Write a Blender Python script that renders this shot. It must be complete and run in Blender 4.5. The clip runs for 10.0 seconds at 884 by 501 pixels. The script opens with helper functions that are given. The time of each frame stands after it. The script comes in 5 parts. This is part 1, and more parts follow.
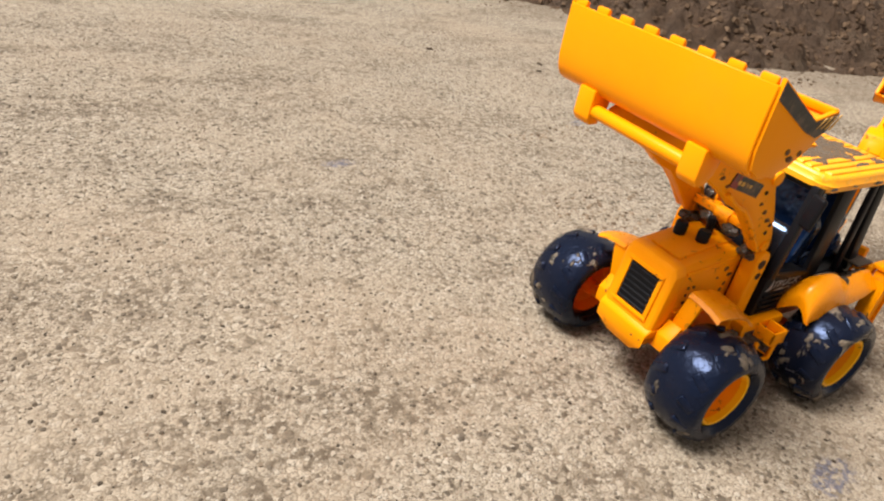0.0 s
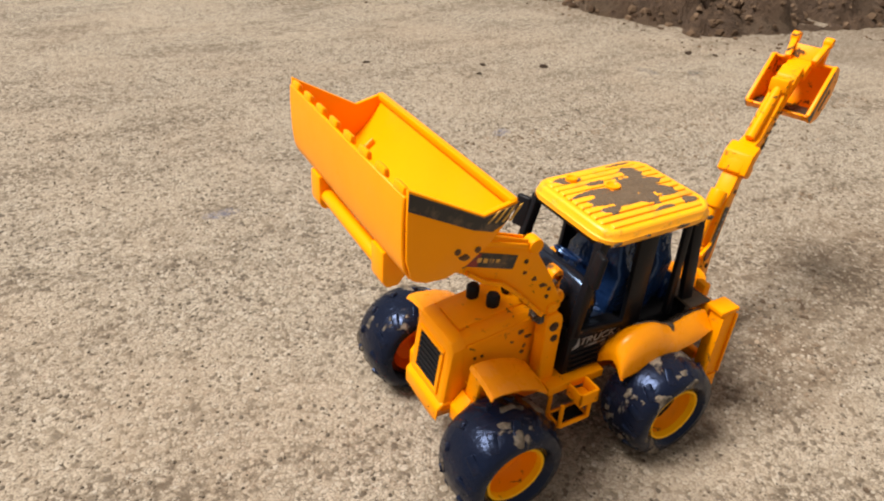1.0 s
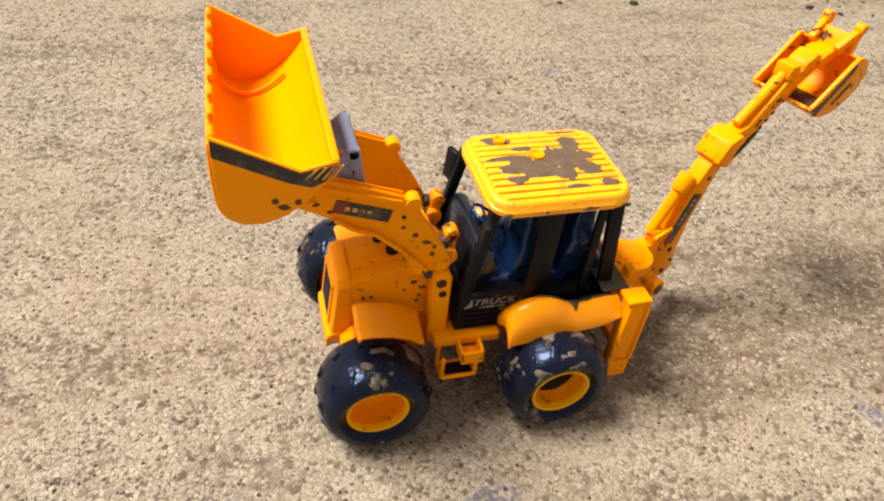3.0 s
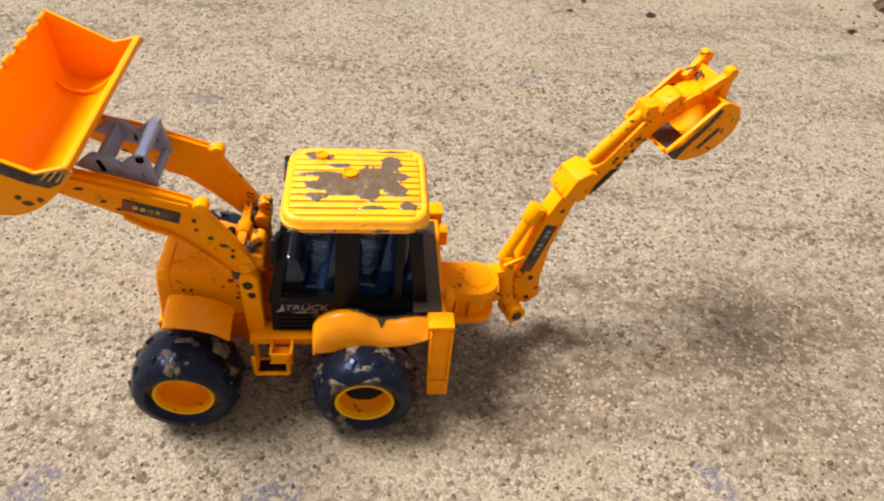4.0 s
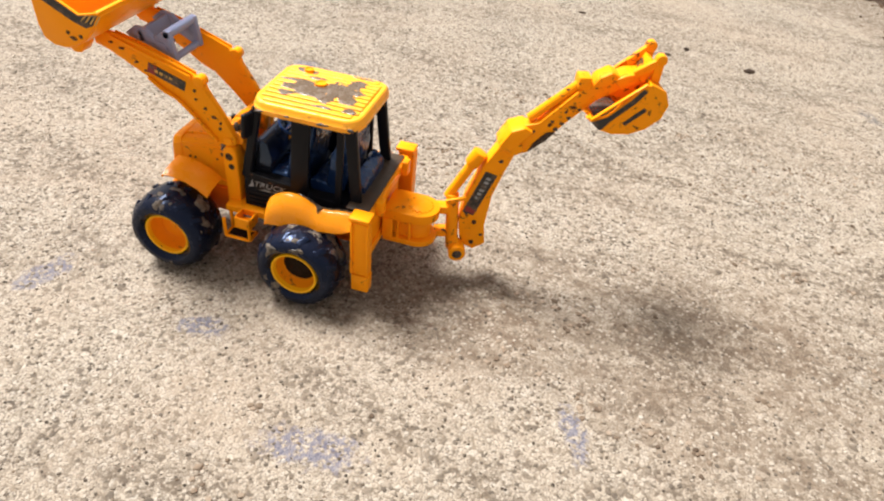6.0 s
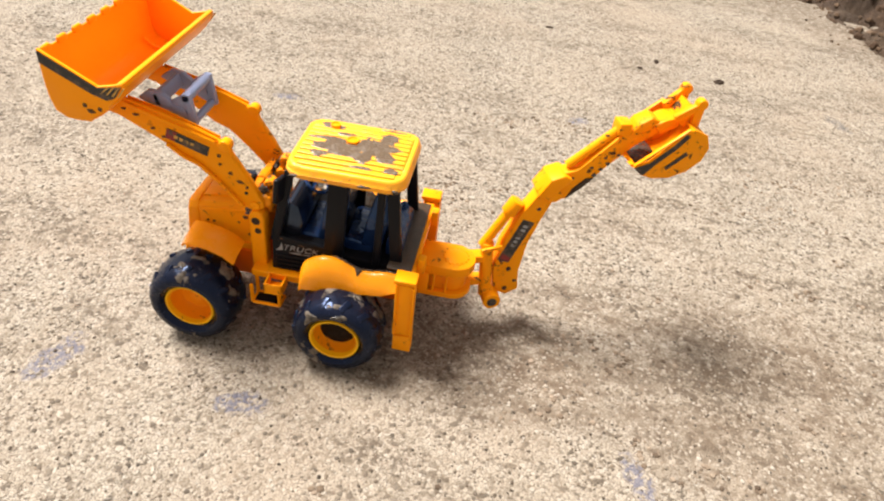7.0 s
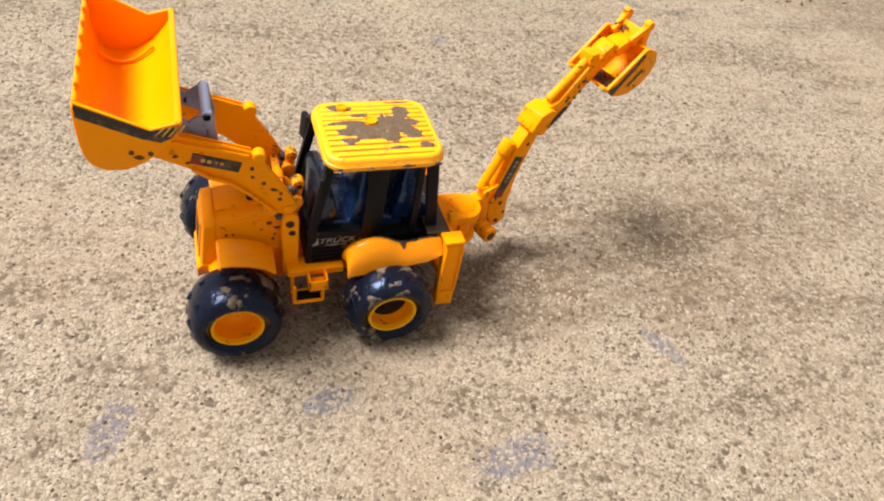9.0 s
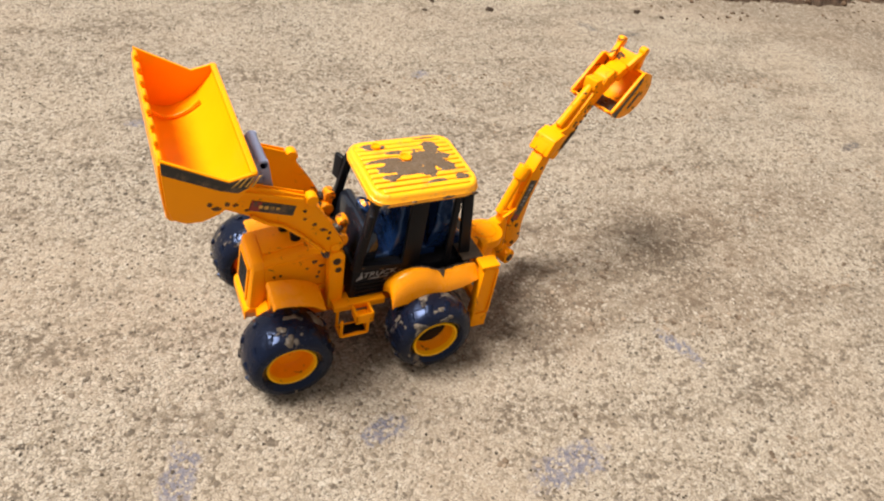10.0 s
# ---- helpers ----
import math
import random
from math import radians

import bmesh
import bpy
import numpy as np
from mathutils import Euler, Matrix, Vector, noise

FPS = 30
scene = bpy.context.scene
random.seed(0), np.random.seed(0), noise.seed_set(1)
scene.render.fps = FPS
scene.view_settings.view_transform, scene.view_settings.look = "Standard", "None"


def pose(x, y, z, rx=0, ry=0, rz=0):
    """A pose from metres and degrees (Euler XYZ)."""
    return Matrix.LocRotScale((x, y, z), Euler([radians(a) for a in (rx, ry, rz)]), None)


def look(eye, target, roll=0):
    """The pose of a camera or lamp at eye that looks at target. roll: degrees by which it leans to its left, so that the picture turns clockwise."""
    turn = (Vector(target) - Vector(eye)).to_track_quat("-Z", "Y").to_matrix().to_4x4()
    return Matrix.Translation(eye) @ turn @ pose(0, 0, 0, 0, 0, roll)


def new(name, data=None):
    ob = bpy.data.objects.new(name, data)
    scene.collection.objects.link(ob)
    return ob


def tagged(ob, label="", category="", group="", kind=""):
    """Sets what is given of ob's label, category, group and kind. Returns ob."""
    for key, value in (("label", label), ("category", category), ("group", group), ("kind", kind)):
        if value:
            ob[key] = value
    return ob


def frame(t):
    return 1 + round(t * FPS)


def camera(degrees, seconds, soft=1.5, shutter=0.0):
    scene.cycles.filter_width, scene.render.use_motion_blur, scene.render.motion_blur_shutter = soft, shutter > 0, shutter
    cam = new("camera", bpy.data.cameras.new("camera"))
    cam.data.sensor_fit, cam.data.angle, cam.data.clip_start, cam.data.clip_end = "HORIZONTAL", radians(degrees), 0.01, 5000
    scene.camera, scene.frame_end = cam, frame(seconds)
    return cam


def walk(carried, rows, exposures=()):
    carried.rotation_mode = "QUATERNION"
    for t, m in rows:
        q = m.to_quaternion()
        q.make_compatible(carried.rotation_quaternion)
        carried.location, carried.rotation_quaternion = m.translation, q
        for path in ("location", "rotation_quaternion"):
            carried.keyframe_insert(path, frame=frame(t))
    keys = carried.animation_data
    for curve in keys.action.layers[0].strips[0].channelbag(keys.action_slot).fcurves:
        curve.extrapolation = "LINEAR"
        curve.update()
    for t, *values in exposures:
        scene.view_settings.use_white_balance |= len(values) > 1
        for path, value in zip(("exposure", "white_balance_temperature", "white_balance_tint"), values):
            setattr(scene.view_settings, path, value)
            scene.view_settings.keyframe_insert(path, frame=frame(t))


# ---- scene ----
cam = camera(65.96, 10.0, soft=2.1, shutter=0.08)
PATH = [
    (0.0, (-0.4426, -0.2489, 0.3161), (-0.1868, 0.0992, 0.0644), 11.26),
    (0.5, (-0.3776, -0.2763, 0.3808), (-0.135, 0.0794, 0.1266), 9.76),
    (1.0, (-0.2598, -0.2964, 0.3866), (-0.0442, 0.0637, 0.1149), 3.62),
    (1.5, (-0.2696, -0.2861, 0.4279), (-0.074, 0.0639, 0.1291), 4.81),
    (2.0, (-0.2663, -0.2987, 0.4194), (-0.0994, 0.0427, 0.0945), 6.46),
    (2.2, (-0.2557, -0.3235, 0.4104), (-0.0951, 0.0256, 0.0905), 7.24),
    (3.3, (-0.0922, -0.3457, 0.4394), (0.013, 0.0077, 0.1018), 7.71),
    (3.5, (-0.0815, -0.3257, 0.4788), (0.0181, 0.0199, 0.1313), 10.27),
    (4.0, (0.0727, -0.3748, 0.462), (0.1209, -0.0129, 0.1204), 5.56),
    (4.5, (0.1969, -0.3985, 0.4539), (0.2125, -0.0294, 0.117), 6.63),
    (5.0, (0.2236, -0.4349, 0.4654), (0.1913, -0.0588, 0.1374), 7.79),
    (5.5, (0.2732, -0.476, 0.4898), (0.2141, -0.1031, 0.1619), 7.5),
    (5.7, (0.2994, -0.4849, 0.47), (0.2204, -0.1123, 0.1462), 6.34),
    (6.8, (0.1802, -0.5061, 0.4331), (0.1359, -0.1159, 0.1236), 7.86),
    (7.0, (0.1747, -0.4706, 0.4671), (0.1459, -0.084, 0.1513), 7.58),
    (7.5, (0.0801, -0.4203, 0.4555), (0.0742, -0.0493, 0.1203), 6.53),
    (8.0, (-0.0388, -0.4226, 0.495), (0.0535, -0.0774, 0.1452), 7.79),
    (8.5, (-0.0718, -0.4369, 0.5055), (0.054, -0.1067, 0.1517), 11.18),
    (9.0, (-0.0753, -0.4484, 0.4955), (0.0811, -0.123, 0.1495), 12.29),
    (9.5, (-0.101, -0.453, 0.518), (0.0848, -0.1235, 0.1911), 15.13),
    (10.0, (-0.1615, -0.4372, 0.5042), (0.0357, -0.1145, 0.1771), 11.48),
]
EXPOSURE = [
    (0.0, 0.71, 6450, 10), (0.5, 0.61, 6530, 10), (1.0, 0.60, 6550, 10), (1.5, 0.62, 6680, 10), (2.0, 0.57, 6740, 10), (3.5, 0.87, 6700, 10), (4.0, 0.76, 6560, 10),
    (4.5, 0.97, 6370, 10), (5.0, 0.97, 6260, 10), (5.5, 1.03, 6090, 10), (7.0, 1.13, 6270, 10), (7.5, 0.91, 6450, 10), (8.0, 0.87, 6500, 10), (8.5, 0.82, 6570, 10), (9.0, 0.85, 6550, 10),
    (9.5, 0.86, 6450, 10), (10.0, 0.78, 6450, 10),
]
walk(cam, [(t, look(eye, target, roll)) for t, eye, target, roll in PATH], exposures=EXPOSURE)

# ---------------------------------------------------------------- light
world = bpy.data.worlds.new("sky")
scene.world = world
world.use_nodes = True
wn = world.node_tree
sky = wn.nodes.new("ShaderNodeTexSky")
sky.sky_type = "NISHITA"
sky.sun_disc = False
sky.sun_elevation = radians(59)
sky.sun_rotation = radians(-69)
sky.dust_density = 3.0
haze = wn.nodes.new("ShaderNodeMix")
haze.data_type = "RGBA"
haze.inputs["Factor"].default_value = 0.72
haze.inputs["B"].default_value = (7.0, 6.0, 4.85, 1)
wn.links.new(sky.outputs[0], haze.inputs["A"])
wn.links.new(haze.outputs["Result"], wn.nodes["Background"].inputs[0])
wn.nodes["Background"].inputs[1].default_value = 0.050

sun_data = bpy.data.lights.new("sun", "SUN")
sun_data.energy = 4.3
sun_data.angle = radians(22)
sun_data.color = (1.0, 0.95, 0.87)
sun = new("sun", sun_data)
sun.matrix_world = look((-1.28, 0.49, 2.3), (0, 0, 0))

GROUND = -0.002


# ---------------------------------------------------------------- materials
class Nodes:
    """A small builder for node materials."""

    def __init__(self, name, rough=0.5, metal=0.0, spec=0.5):
        self.mat = bpy.data.materials.new(name)
        self.mat.use_nodes = True
        self.tree = self.mat.node_tree
        self.bsdf = self.tree.nodes["Principled BSDF"]
        self.bsdf.inputs["Roughness"].default_value = rough
        self.bsdf.inputs["Metallic"].default_value = metal
        self.bsdf.inputs["Specular IOR Level"].default_value = spec
        self.coord = self.tree.nodes.new("ShaderNodeTexCoord").outputs["Object"]

    def link(self, a, b):
        self.tree.links.new(a, b)

    def noise(self, scale, detail=4.0, rough=0.6, coord=None, distort=0.0):
        n = self.tree.nodes.new("ShaderNodeTexNoise")
        n.inputs["Scale"].default_value = scale
        n.inputs["Detail"].default_value = detail
        n.inputs["Roughness"].default_value = rough
        n.inputs["Distortion"].default_value = distort
        self.link(coord or self.coord, n.inputs["Vector"])
        return n.outputs["Fac"]

    def voronoi(self, scale, out="Distance", feature="F1", coord=None):
        n = self.tree.nodes.new("ShaderNodeTexVoronoi")
        n.feature = feature
        n.inputs["Scale"].default_value = scale
        self.link(coord or self.coord, n.inputs["Vector"])
        return n.outputs[out]

    def ramp(self, fac, stops, mode="LINEAR"):
        n = self.tree.nodes.new("ShaderNodeValToRGB")
        n.color_ramp.interpolation = mode
        els = n.color_ramp.elements
        while len(els) < len(stops):
            els.new(0.5)
        for e, (p, c) in zip(els, stops):
            e.position = p
            e.color = (c, c, c, 1) if isinstance(c, (int, float)) else (*c, 1)
        self.link(fac, n.inputs["Fac"])
        return n.outputs["Color"]

    def mix(self, fac, a, b, mode="MIX"):
        n = self.tree.nodes.new("ShaderNodeMix")
        n.data_type = "RGBA"
        n.blend_type = mode
        for value, socket in ((fac, n.inputs["Factor"]), (a, n.inputs["A"]), (b, n.inputs["B"])):
            if isinstance(value, (int, float)):
                socket.default_value = value if socket.type == "VALUE" else (value, value, value, 1)
            elif isinstance(value, tuple):
                socket.default_value = (*value, 1)
            else:
                self.link(value, socket)
        return n.outputs["Result"]

    def math(self, op, a, b=0.0, clamp=False):
        n = self.tree.nodes.new("ShaderNodeMath")
        n.operation = op
        n.use_clamp = clamp
        for value, socket in ((a, n.inputs[0]), (b, n.inputs[1])):
            if isinstance(value, (int, float)):
                socket.default_value = value
            else:
                self.link(value, socket)
        return n.outputs[0]

    def axis(self, k):
        n = self.tree.nodes.new("ShaderNodeSeparateXYZ")
        self.link(self.coord, n.inputs[0])
        return n.outputs[k]

    def bump(self, height, strength=0.3, distance=0.001, before=None):
        n = self.tree.nodes.new("ShaderNodeBump")
        n.inputs["Strength"].default_value = strength
        n.inputs["Distance"].default_value = distance
        self.link(height, n.inputs["Height"])
        if before is not None:
            self.link(before, n.inputs["Normal"])
        return n.outputs["Normal"]

    def blob(self, x, y, rx, ry, turn=0.0, ragged=0.5, scale=30.0):
        """1 inside a ragged patch of the ground round (x, y), 0 outside."""
        mp = self.tree.nodes.new("ShaderNodeMapping")
        mp.vector_type = "TEXTURE"
        mp.inputs["Location"].default_value = (x, y, 0)
        mp.inputs["Rotation"].default_value = (0, 0, radians(turn))
        mp.inputs["Scale"].default_value = (rx, ry, 1000)
        self.link(self.coord, mp.inputs["Vector"])
        ln = self.tree.nodes.new("ShaderNodeVectorMath")
        ln.operation = "LENGTH"
        self.link(mp.outputs[0], ln.inputs[0])
        d = self.math("ADD", ln.outputs["Value"], self.math("MULTIPLY", self.math("SUBTRACT", self.noise(scale, 6, 0.7), 0.5), ragged * 4))
        return self.math("SUBTRACT", 1.25, d, clamp=True)

    def done(self, color=None, rough=None, normal=None):
        if color is not None:
            if isinstance(color, tuple):
                self.bsdf.inputs["Base Color"].default_value = (*color, 1)
            else:
                self.link(color, self.bsdf.inputs["Base Color"])
        if rough is not None:
            self.link(rough, self.bsdf.inputs["Roughness"])
        if normal is not None:
            self.link(normal, self.bsdf.inputs["Normal"])
        return self.mat


MUD = (0.075, 0.048, 0.030)
MUD_DRY = (0.20, 0.145, 0.095)


def plastic(name, base, rough=0.34, dirt=0.60, dirt_scale=55.0, spec=0.13, dents=0.0):
    """Moulded toy plastic with small splashes of dried mud."""
    m = Nodes(name, rough, spec=spec)
    tint = m.mix(m.noise(22, 3), base, tuple(c * 0.88 for c in base))
    where = m.ramp(m.noise(dirt_scale * 0.45, 3), [(0.45, 0.0), (0.58, 1.0)])
    fleck = m.ramp(m.noise(dirt_scale * 2.2, 6, 0.66, distort=0.8), [(dirt, 0.0), (dirt + 0.03, 1.0)])
    splash = m.math("MULTIPLY", fleck, where)
    film = m.math("MULTIPLY", m.ramp(m.noise(13, 6, 0.7), [(0.55, 0.0), (0.78, 1.0)]), 0.06)
    col = m.mix(film, tint, MUD_DRY)
    col = m.mix(splash, col, m.mix(m.noise(300, 3), (0.045, 0.024, 0.011), (0.12, 0.066, 0.030)))
    scuff = m.ramp(m.noise(75, 6, 0.75, distort=1.5), [(0.63, 0.0), (0.70, 1.0)])
    rgh = m.math("ADD", m.math("MULTIPLY", m.noise(90, 4), 0.16), rough - 0.06)
    rgh = m.math("ADD", rgh, m.math("MULTIPLY", scuff, 0.18))
    rgh = m.mix(splash, rgh, 0.75)
    n1 = m.bump(m.noise(420, 3), 0.10, 0.0004)
    n2 = m.bump(splash, 0.6, 0.0008, n1)
    if dents:
        n2 = m.bump(m.noise(75, 2), dents, 0.006, n2)
    return m.done(col, rgh, n2)


yellow = plastic("yellow_plastic", (1.0, 0.335, 0.0005), dirt=0.62, spec=0.075)
yellow_arm = plastic("yellow_plastic_splashed", (1.0, 0.34, 0.0005), dirt=0.585, dirt_scale=63, spec=0.075)
yellow_muddy = plastic("yellow_plastic_muddy", (1.0, 0.31, 0.0005), dirt=0.50, dirt_scale=90)
yellow_clean = plastic("yellow_plastic_clean", (1.0, 0.335, 0.0005), dirt=0.70, rough=0.30, spec=0.11)
yellow_gloss = plastic("yellow_plastic_glossy", (1.0, 0.335, 0.0005), dirt=0.68, rough=0.26, spec=0.38)
orange = plastic("orange_plastic", (0.85, 0.15, 0.002), dirt=0.70)
rim_yellow = plastic("rim_plastic", (0.96, 0.31, 0.001), dirt=0.60)
rim_lip = plastic("rim_lip_plastic", (1.0, 0.50, 0.001), dirt=0.66, spec=0.2)
gloss_black = plastic("gloss_black_plastic", (0.010, 0.011, 0.016), rough=0.13, dirt=0.68, spec=0.8)
black = plastic("black_plastic", (0.0070, 0.0072, 0.0095), rough=0.34, dirt=0.72, spec=0.13)
seat_black = plastic("seat_plastic", (0.007, 0.023, 0.080), rough=0.20, dirt=0.70, spec=0.9, dents=0.5)
# blue sky reflection put in by tinting the gloss
for glossy in (seat_black, gloss_black):
    glossy.node_tree.nodes["Principled BSDF"].inputs["Specular Tint"].default_value = (0.42, 0.62, 1.0, 1)
grey = plastic("grey_plastic", (0.28, 0.32, 0.48), rough=0.30, dirt=0.72)


def tyre_material(name, mud_from):
    m = Nodes(name, 0.3, spec=0.34)
    # tinted so that highlights come out sky blue whatever they reflect
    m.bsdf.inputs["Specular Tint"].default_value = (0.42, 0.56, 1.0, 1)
    base = m.mix(m.noise(40, 4), (0.0022, 0.0042, 0.012), (0.0034, 0.006, 0.017))
    mask = m.math("MULTIPLY", m.ramp(m.noise(30, 6, 0.62, distort=0.4), [(mud_from, 0.0), (mud_from + 0.03, 1.0)]), m.ramp(m.noise(110, 4), [(0.40, 0.0), (0.5, 1.0)]))
    mud = m.mix(m.noise(220, 5), (0.08, 0.062, 0.045), (0.34, 0.28, 0.21))
    col = m.mix(mask, base, mud)
    film = m.math("MULTIPLY", m.ramp(m.noise(14, 5), [(0.42, 0.0), (0.72, 1.0)]), 0.035)
    col = m.mix(film, col, MUD_DRY)
    rgh = m.mix(mask, m.math("ADD", m.math("MULTIPLY", m.noise(60, 4), 0.20), 0.15), 0.7)
    n = m.bump(m.noise(70, 3), 0.35, 0.004, m.bump(m.noise(300, 4), 0.12, 0.0005))
    n = m.bump(m.math("MULTIPLY", mask, m.math("ADD", m.noise(260, 5), 0.6)), 0.9, 0.0022, n)
    return m.done(col, rgh, n)


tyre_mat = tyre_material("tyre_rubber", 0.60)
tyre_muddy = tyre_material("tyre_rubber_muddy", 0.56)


def roof_material():
    m = Nodes("muddy_yellow_roof", 0.36)
    base = m.mix(m.noise(30, 3), (1.0, 0.43, 0.006), (0.97, 0.385, 0.004))
    spot = m.blob(0.036, 0.027, 0.008, 0.004, 0, 0.2, 160)
    film = m.math("MULTIPLY", m.ramp(m.noise(75, 5, 0.65), [(0.56, 0.0), (0.66, 1.0)]), 0.30)
    mask = m.math("MAXIMUM", m.ramp(spot, [(0.30, 0.0), (0.42, 1.0)]), film)
    wet = m.noise(130, 5)
    mud = m.mix(wet, (0.115, 0.075, 0.044), (0.20, 0.138, 0.085))
    col = m.mix(mask, base, mud)
    rgh = m.mix(mask, 0.38, m.ramp(wet, [(0.4, 0.10), (0.6, 0.6)]))
    n = m.bump(m.noise(420, 3), 0.10, 0.0004)
    n = m.bump(m.math("MULTIPLY", mask, m.math("ADD", wet, 0.5)), 0.8, 0.0016, n)
    return m.done(col, rgh, n)


roof_mat = roof_material()


def decal(name, base, rough=0.45):
    m = Nodes(name, rough)
    col = m.mix(m.ramp(m.noise(160, 4), [(0.5, 0.0), (0.62, 1.0)]), base, MUD)
    return m.done(col, m.math("ADD", m.math("MULTIPLY", m.noise(120, 3), 0.3), rough - 0.15))


decal_black = decal("black_decal", (0.014, 0.012, 0.011))
decal_grey = decal("worn_silver_print", (0.27, 0.27, 0.27))
decal_red = decal("red_print", (0.22, 0.014, 0.012))
decal_gold = decal("gold_stripe", (0.62, 0.34, 0.05))


def grains(m, scale):
    """Crushed-stone colours, cell by cell, with dark gaps; returns colour and height."""
    cell = m.voronoi(scale, "Color")
    pick = m.tree.nodes.new("ShaderNodeSeparateColor")
    m.link(cell, pick.inputs[0])
    col = m.ramp(pick.outputs[0], [(0.0, (0.050, 0.040, 0.031)), (0.12, (0.105, 0.082, 0.062)), (0.22, (0.270, 0.228, 0.178)), (0.5, (0.345, 0.296, 0.236)), (0.8, (0.380, 0.330, 0.267)), (1.0, (0.410, 0.368, 0.310))])
    gap = m.voronoi(scale, "Distance", "DISTANCE_TO_EDGE")
    return m.mix(m.ramp(gap, [(0.0, 1.0), (0.10, 0.0)]), col, (0.175, 0.136, 0.095)), m.math("ADD", m.ramp(gap, [(0.0, 0.0), (0.3, 1.0)]), m.math("MULTIPLY", pick.outputs[1], 0.8))


def ground_material():
    m = Nodes("exposed_aggregate", 0.85, spec=0.3)
    warp = m.tree.nodes.new("ShaderNodeTexNoise")
    warp.inputs["Scale"].default_value = 160
    warp.inputs["Detail"].default_value = 2
    m.link(m.coord, warp.inputs["Vector"])
    moved = m.tree.nodes.new("ShaderNodeVectorMath")
    moved.operation = "MULTIPLY_ADD"
    m.link(warp.outputs["Color"], moved.inputs[0])
    moved.inputs[1].default_value = (0.004, 0.004, 0.004)
    m.link(m.coord, moved.inputs[2])
    base = m.coord
    m.coord = moved.outputs[0]
    fine, hf = grains(m, 330)
    coarse, hc = grains(m, 195)
    m.coord = base
    which = m.ramp(m.noise(75, 4), [(0.44, 0.0), (0.54, 1.0)])
    col = m.mix(which, fine, coarse)
    height = m.mix(which, m.math("MULTIPLY", hf, 0.5), hc)
    grit = m.ramp(m.noise(620, 3, 0.7), [(0.395, 1.0), (0.445, 0.0)])
    col = m.mix(m.math("MULTIPLY", grit, 0.85), col, (0.051, 0.040, 0.031))
    specks = m.ramp(m.noise(270, 5, 0.75, distort=0.5), [(0.365, 1.0), (0.405, 0.0)])
    col = m.mix(m.math("MULTIPLY", specks, 0.92), col, (0.044, 0.034, 0.026))
    mottle = m.ramp(m.noise(38, 6, 0.68), [(0.46, 0.0), (0.66, 1.0)])
    col = m.mix(m.math("MULTIPLY", mottle, 0.26), col, (0.175, 0.136, 0.095))
    dust = m.ramp(m.noise(5.5, 6, 0.62), [(0.40, 0.0), (0.66, 1.0)])
    col = m.mix(m.math("MULTIPLY", dust, 0.24), col, (0.365, 0.292, 0.216))
    ruddy = m.ramp(m.noise(3.4, 6, 0.66, distort=0.5), [(0.47, 0.0), (0.62, 1.0)])
    col = m.mix(m.math("MULTIPLY", ruddy, 0.26), col, (0.298, 0.227, 0.163))
    dark = m.ramp(m.noise(9, 8, 0.72, distort=0.6), [(0.57, 0.0), (0.70, 1.0)])
    col = m.mix(m.math("MULTIPLY", dark, 0.42), col, (0.124, 0.092, 0.062))
    streak = m.tree.nodes.new("ShaderNodeMapping")
    streak.inputs["Scale"].default_value = (2.6, 9, 1)
    streak.inputs["Rotation"].default_value = (0, 0, radians(-6))
    m.link(m.coord, streak.inputs["Vector"])
    tracks = m.ramp(m.noise(1.3, 7, 0.7, coord=streak.outputs[0]), [(0.50, 0.0), (0.59, 1.0)])
    clump = m.ramp(m.noise(130, 4, 0.7), [(0.46, 0.0), (0.56, 1.0)])
    col = m.mix(m.math("MULTIPLY", m.math("MULTIPLY", tracks, clump), 0.85), col, (0.095, 0.070, 0.048))
    # damp dirt, with the shadow of hoe and toy painted into the same lanes
    crumb = m.ramp(m.noise(85, 5, 0.7), [(0.40, 0.15), (0.56, 1.0)])
    smear = m.ramp(m.noise(3.0, 7, 0.72, coord=streak.outputs[0]), [(0.37, 0.0), (0.53, 1.0)])
    for x, y, rx, ry, turn, most in ((0.46, 0.02, 0.38, 0.10, 3, 0.76), (0.50, -0.12, 0.30, 0.05, -14, 0.62), (0.20, -0.06, 0.14, 0.065, 0, 0.68)):
        damp_shade_lane = m.math("MULTIPLY", m.ramp(m.blob(x, y, rx, ry, turn, 0.35, 9), [(0.15, 0.0), (0.7, 1.0)]), smear)
        col = m.mix(m.math("MULTIPLY", m.math("MULTIPLY", damp_shade_lane, crumb), most), col, (0.110, 0.075, 0.048))
    # earth trodden off the bank
    spread = m.math("SUBTRACT", m.math("ADD", m.math("MULTIPLY", m.axis(0), 0.82), m.math("MULTIPLY", m.axis(1), 0.57)), 1.17)
    spread = m.math("ADD", spread, m.math("MULTIPLY", m.math("SUBTRACT", m.noise(7, 7, 0.7), 0.5), 0.42))
    earth = m.math("MULTIPLY", m.ramp(spread, [(0.0, 0.0), (0.10, 1.0)]), m.ramp(m.blob(2.0, 1.9, 1.75, 1.75, 0, 0.05, 3), [(0.0, 0.0), (0.25, 1.0)]))
    soil = m.mix(m.noise(60, 6, 0.7), (0.062, 0.042, 0.028), (0.175, 0.128, 0.088))
    col = m.mix(m.math("MULTIPLY", earth, m.math("ADD", m.math("MULTIPLY", clump, 0.55), 0.15)), col, soil)
    # tar and paint stains
    stain = None
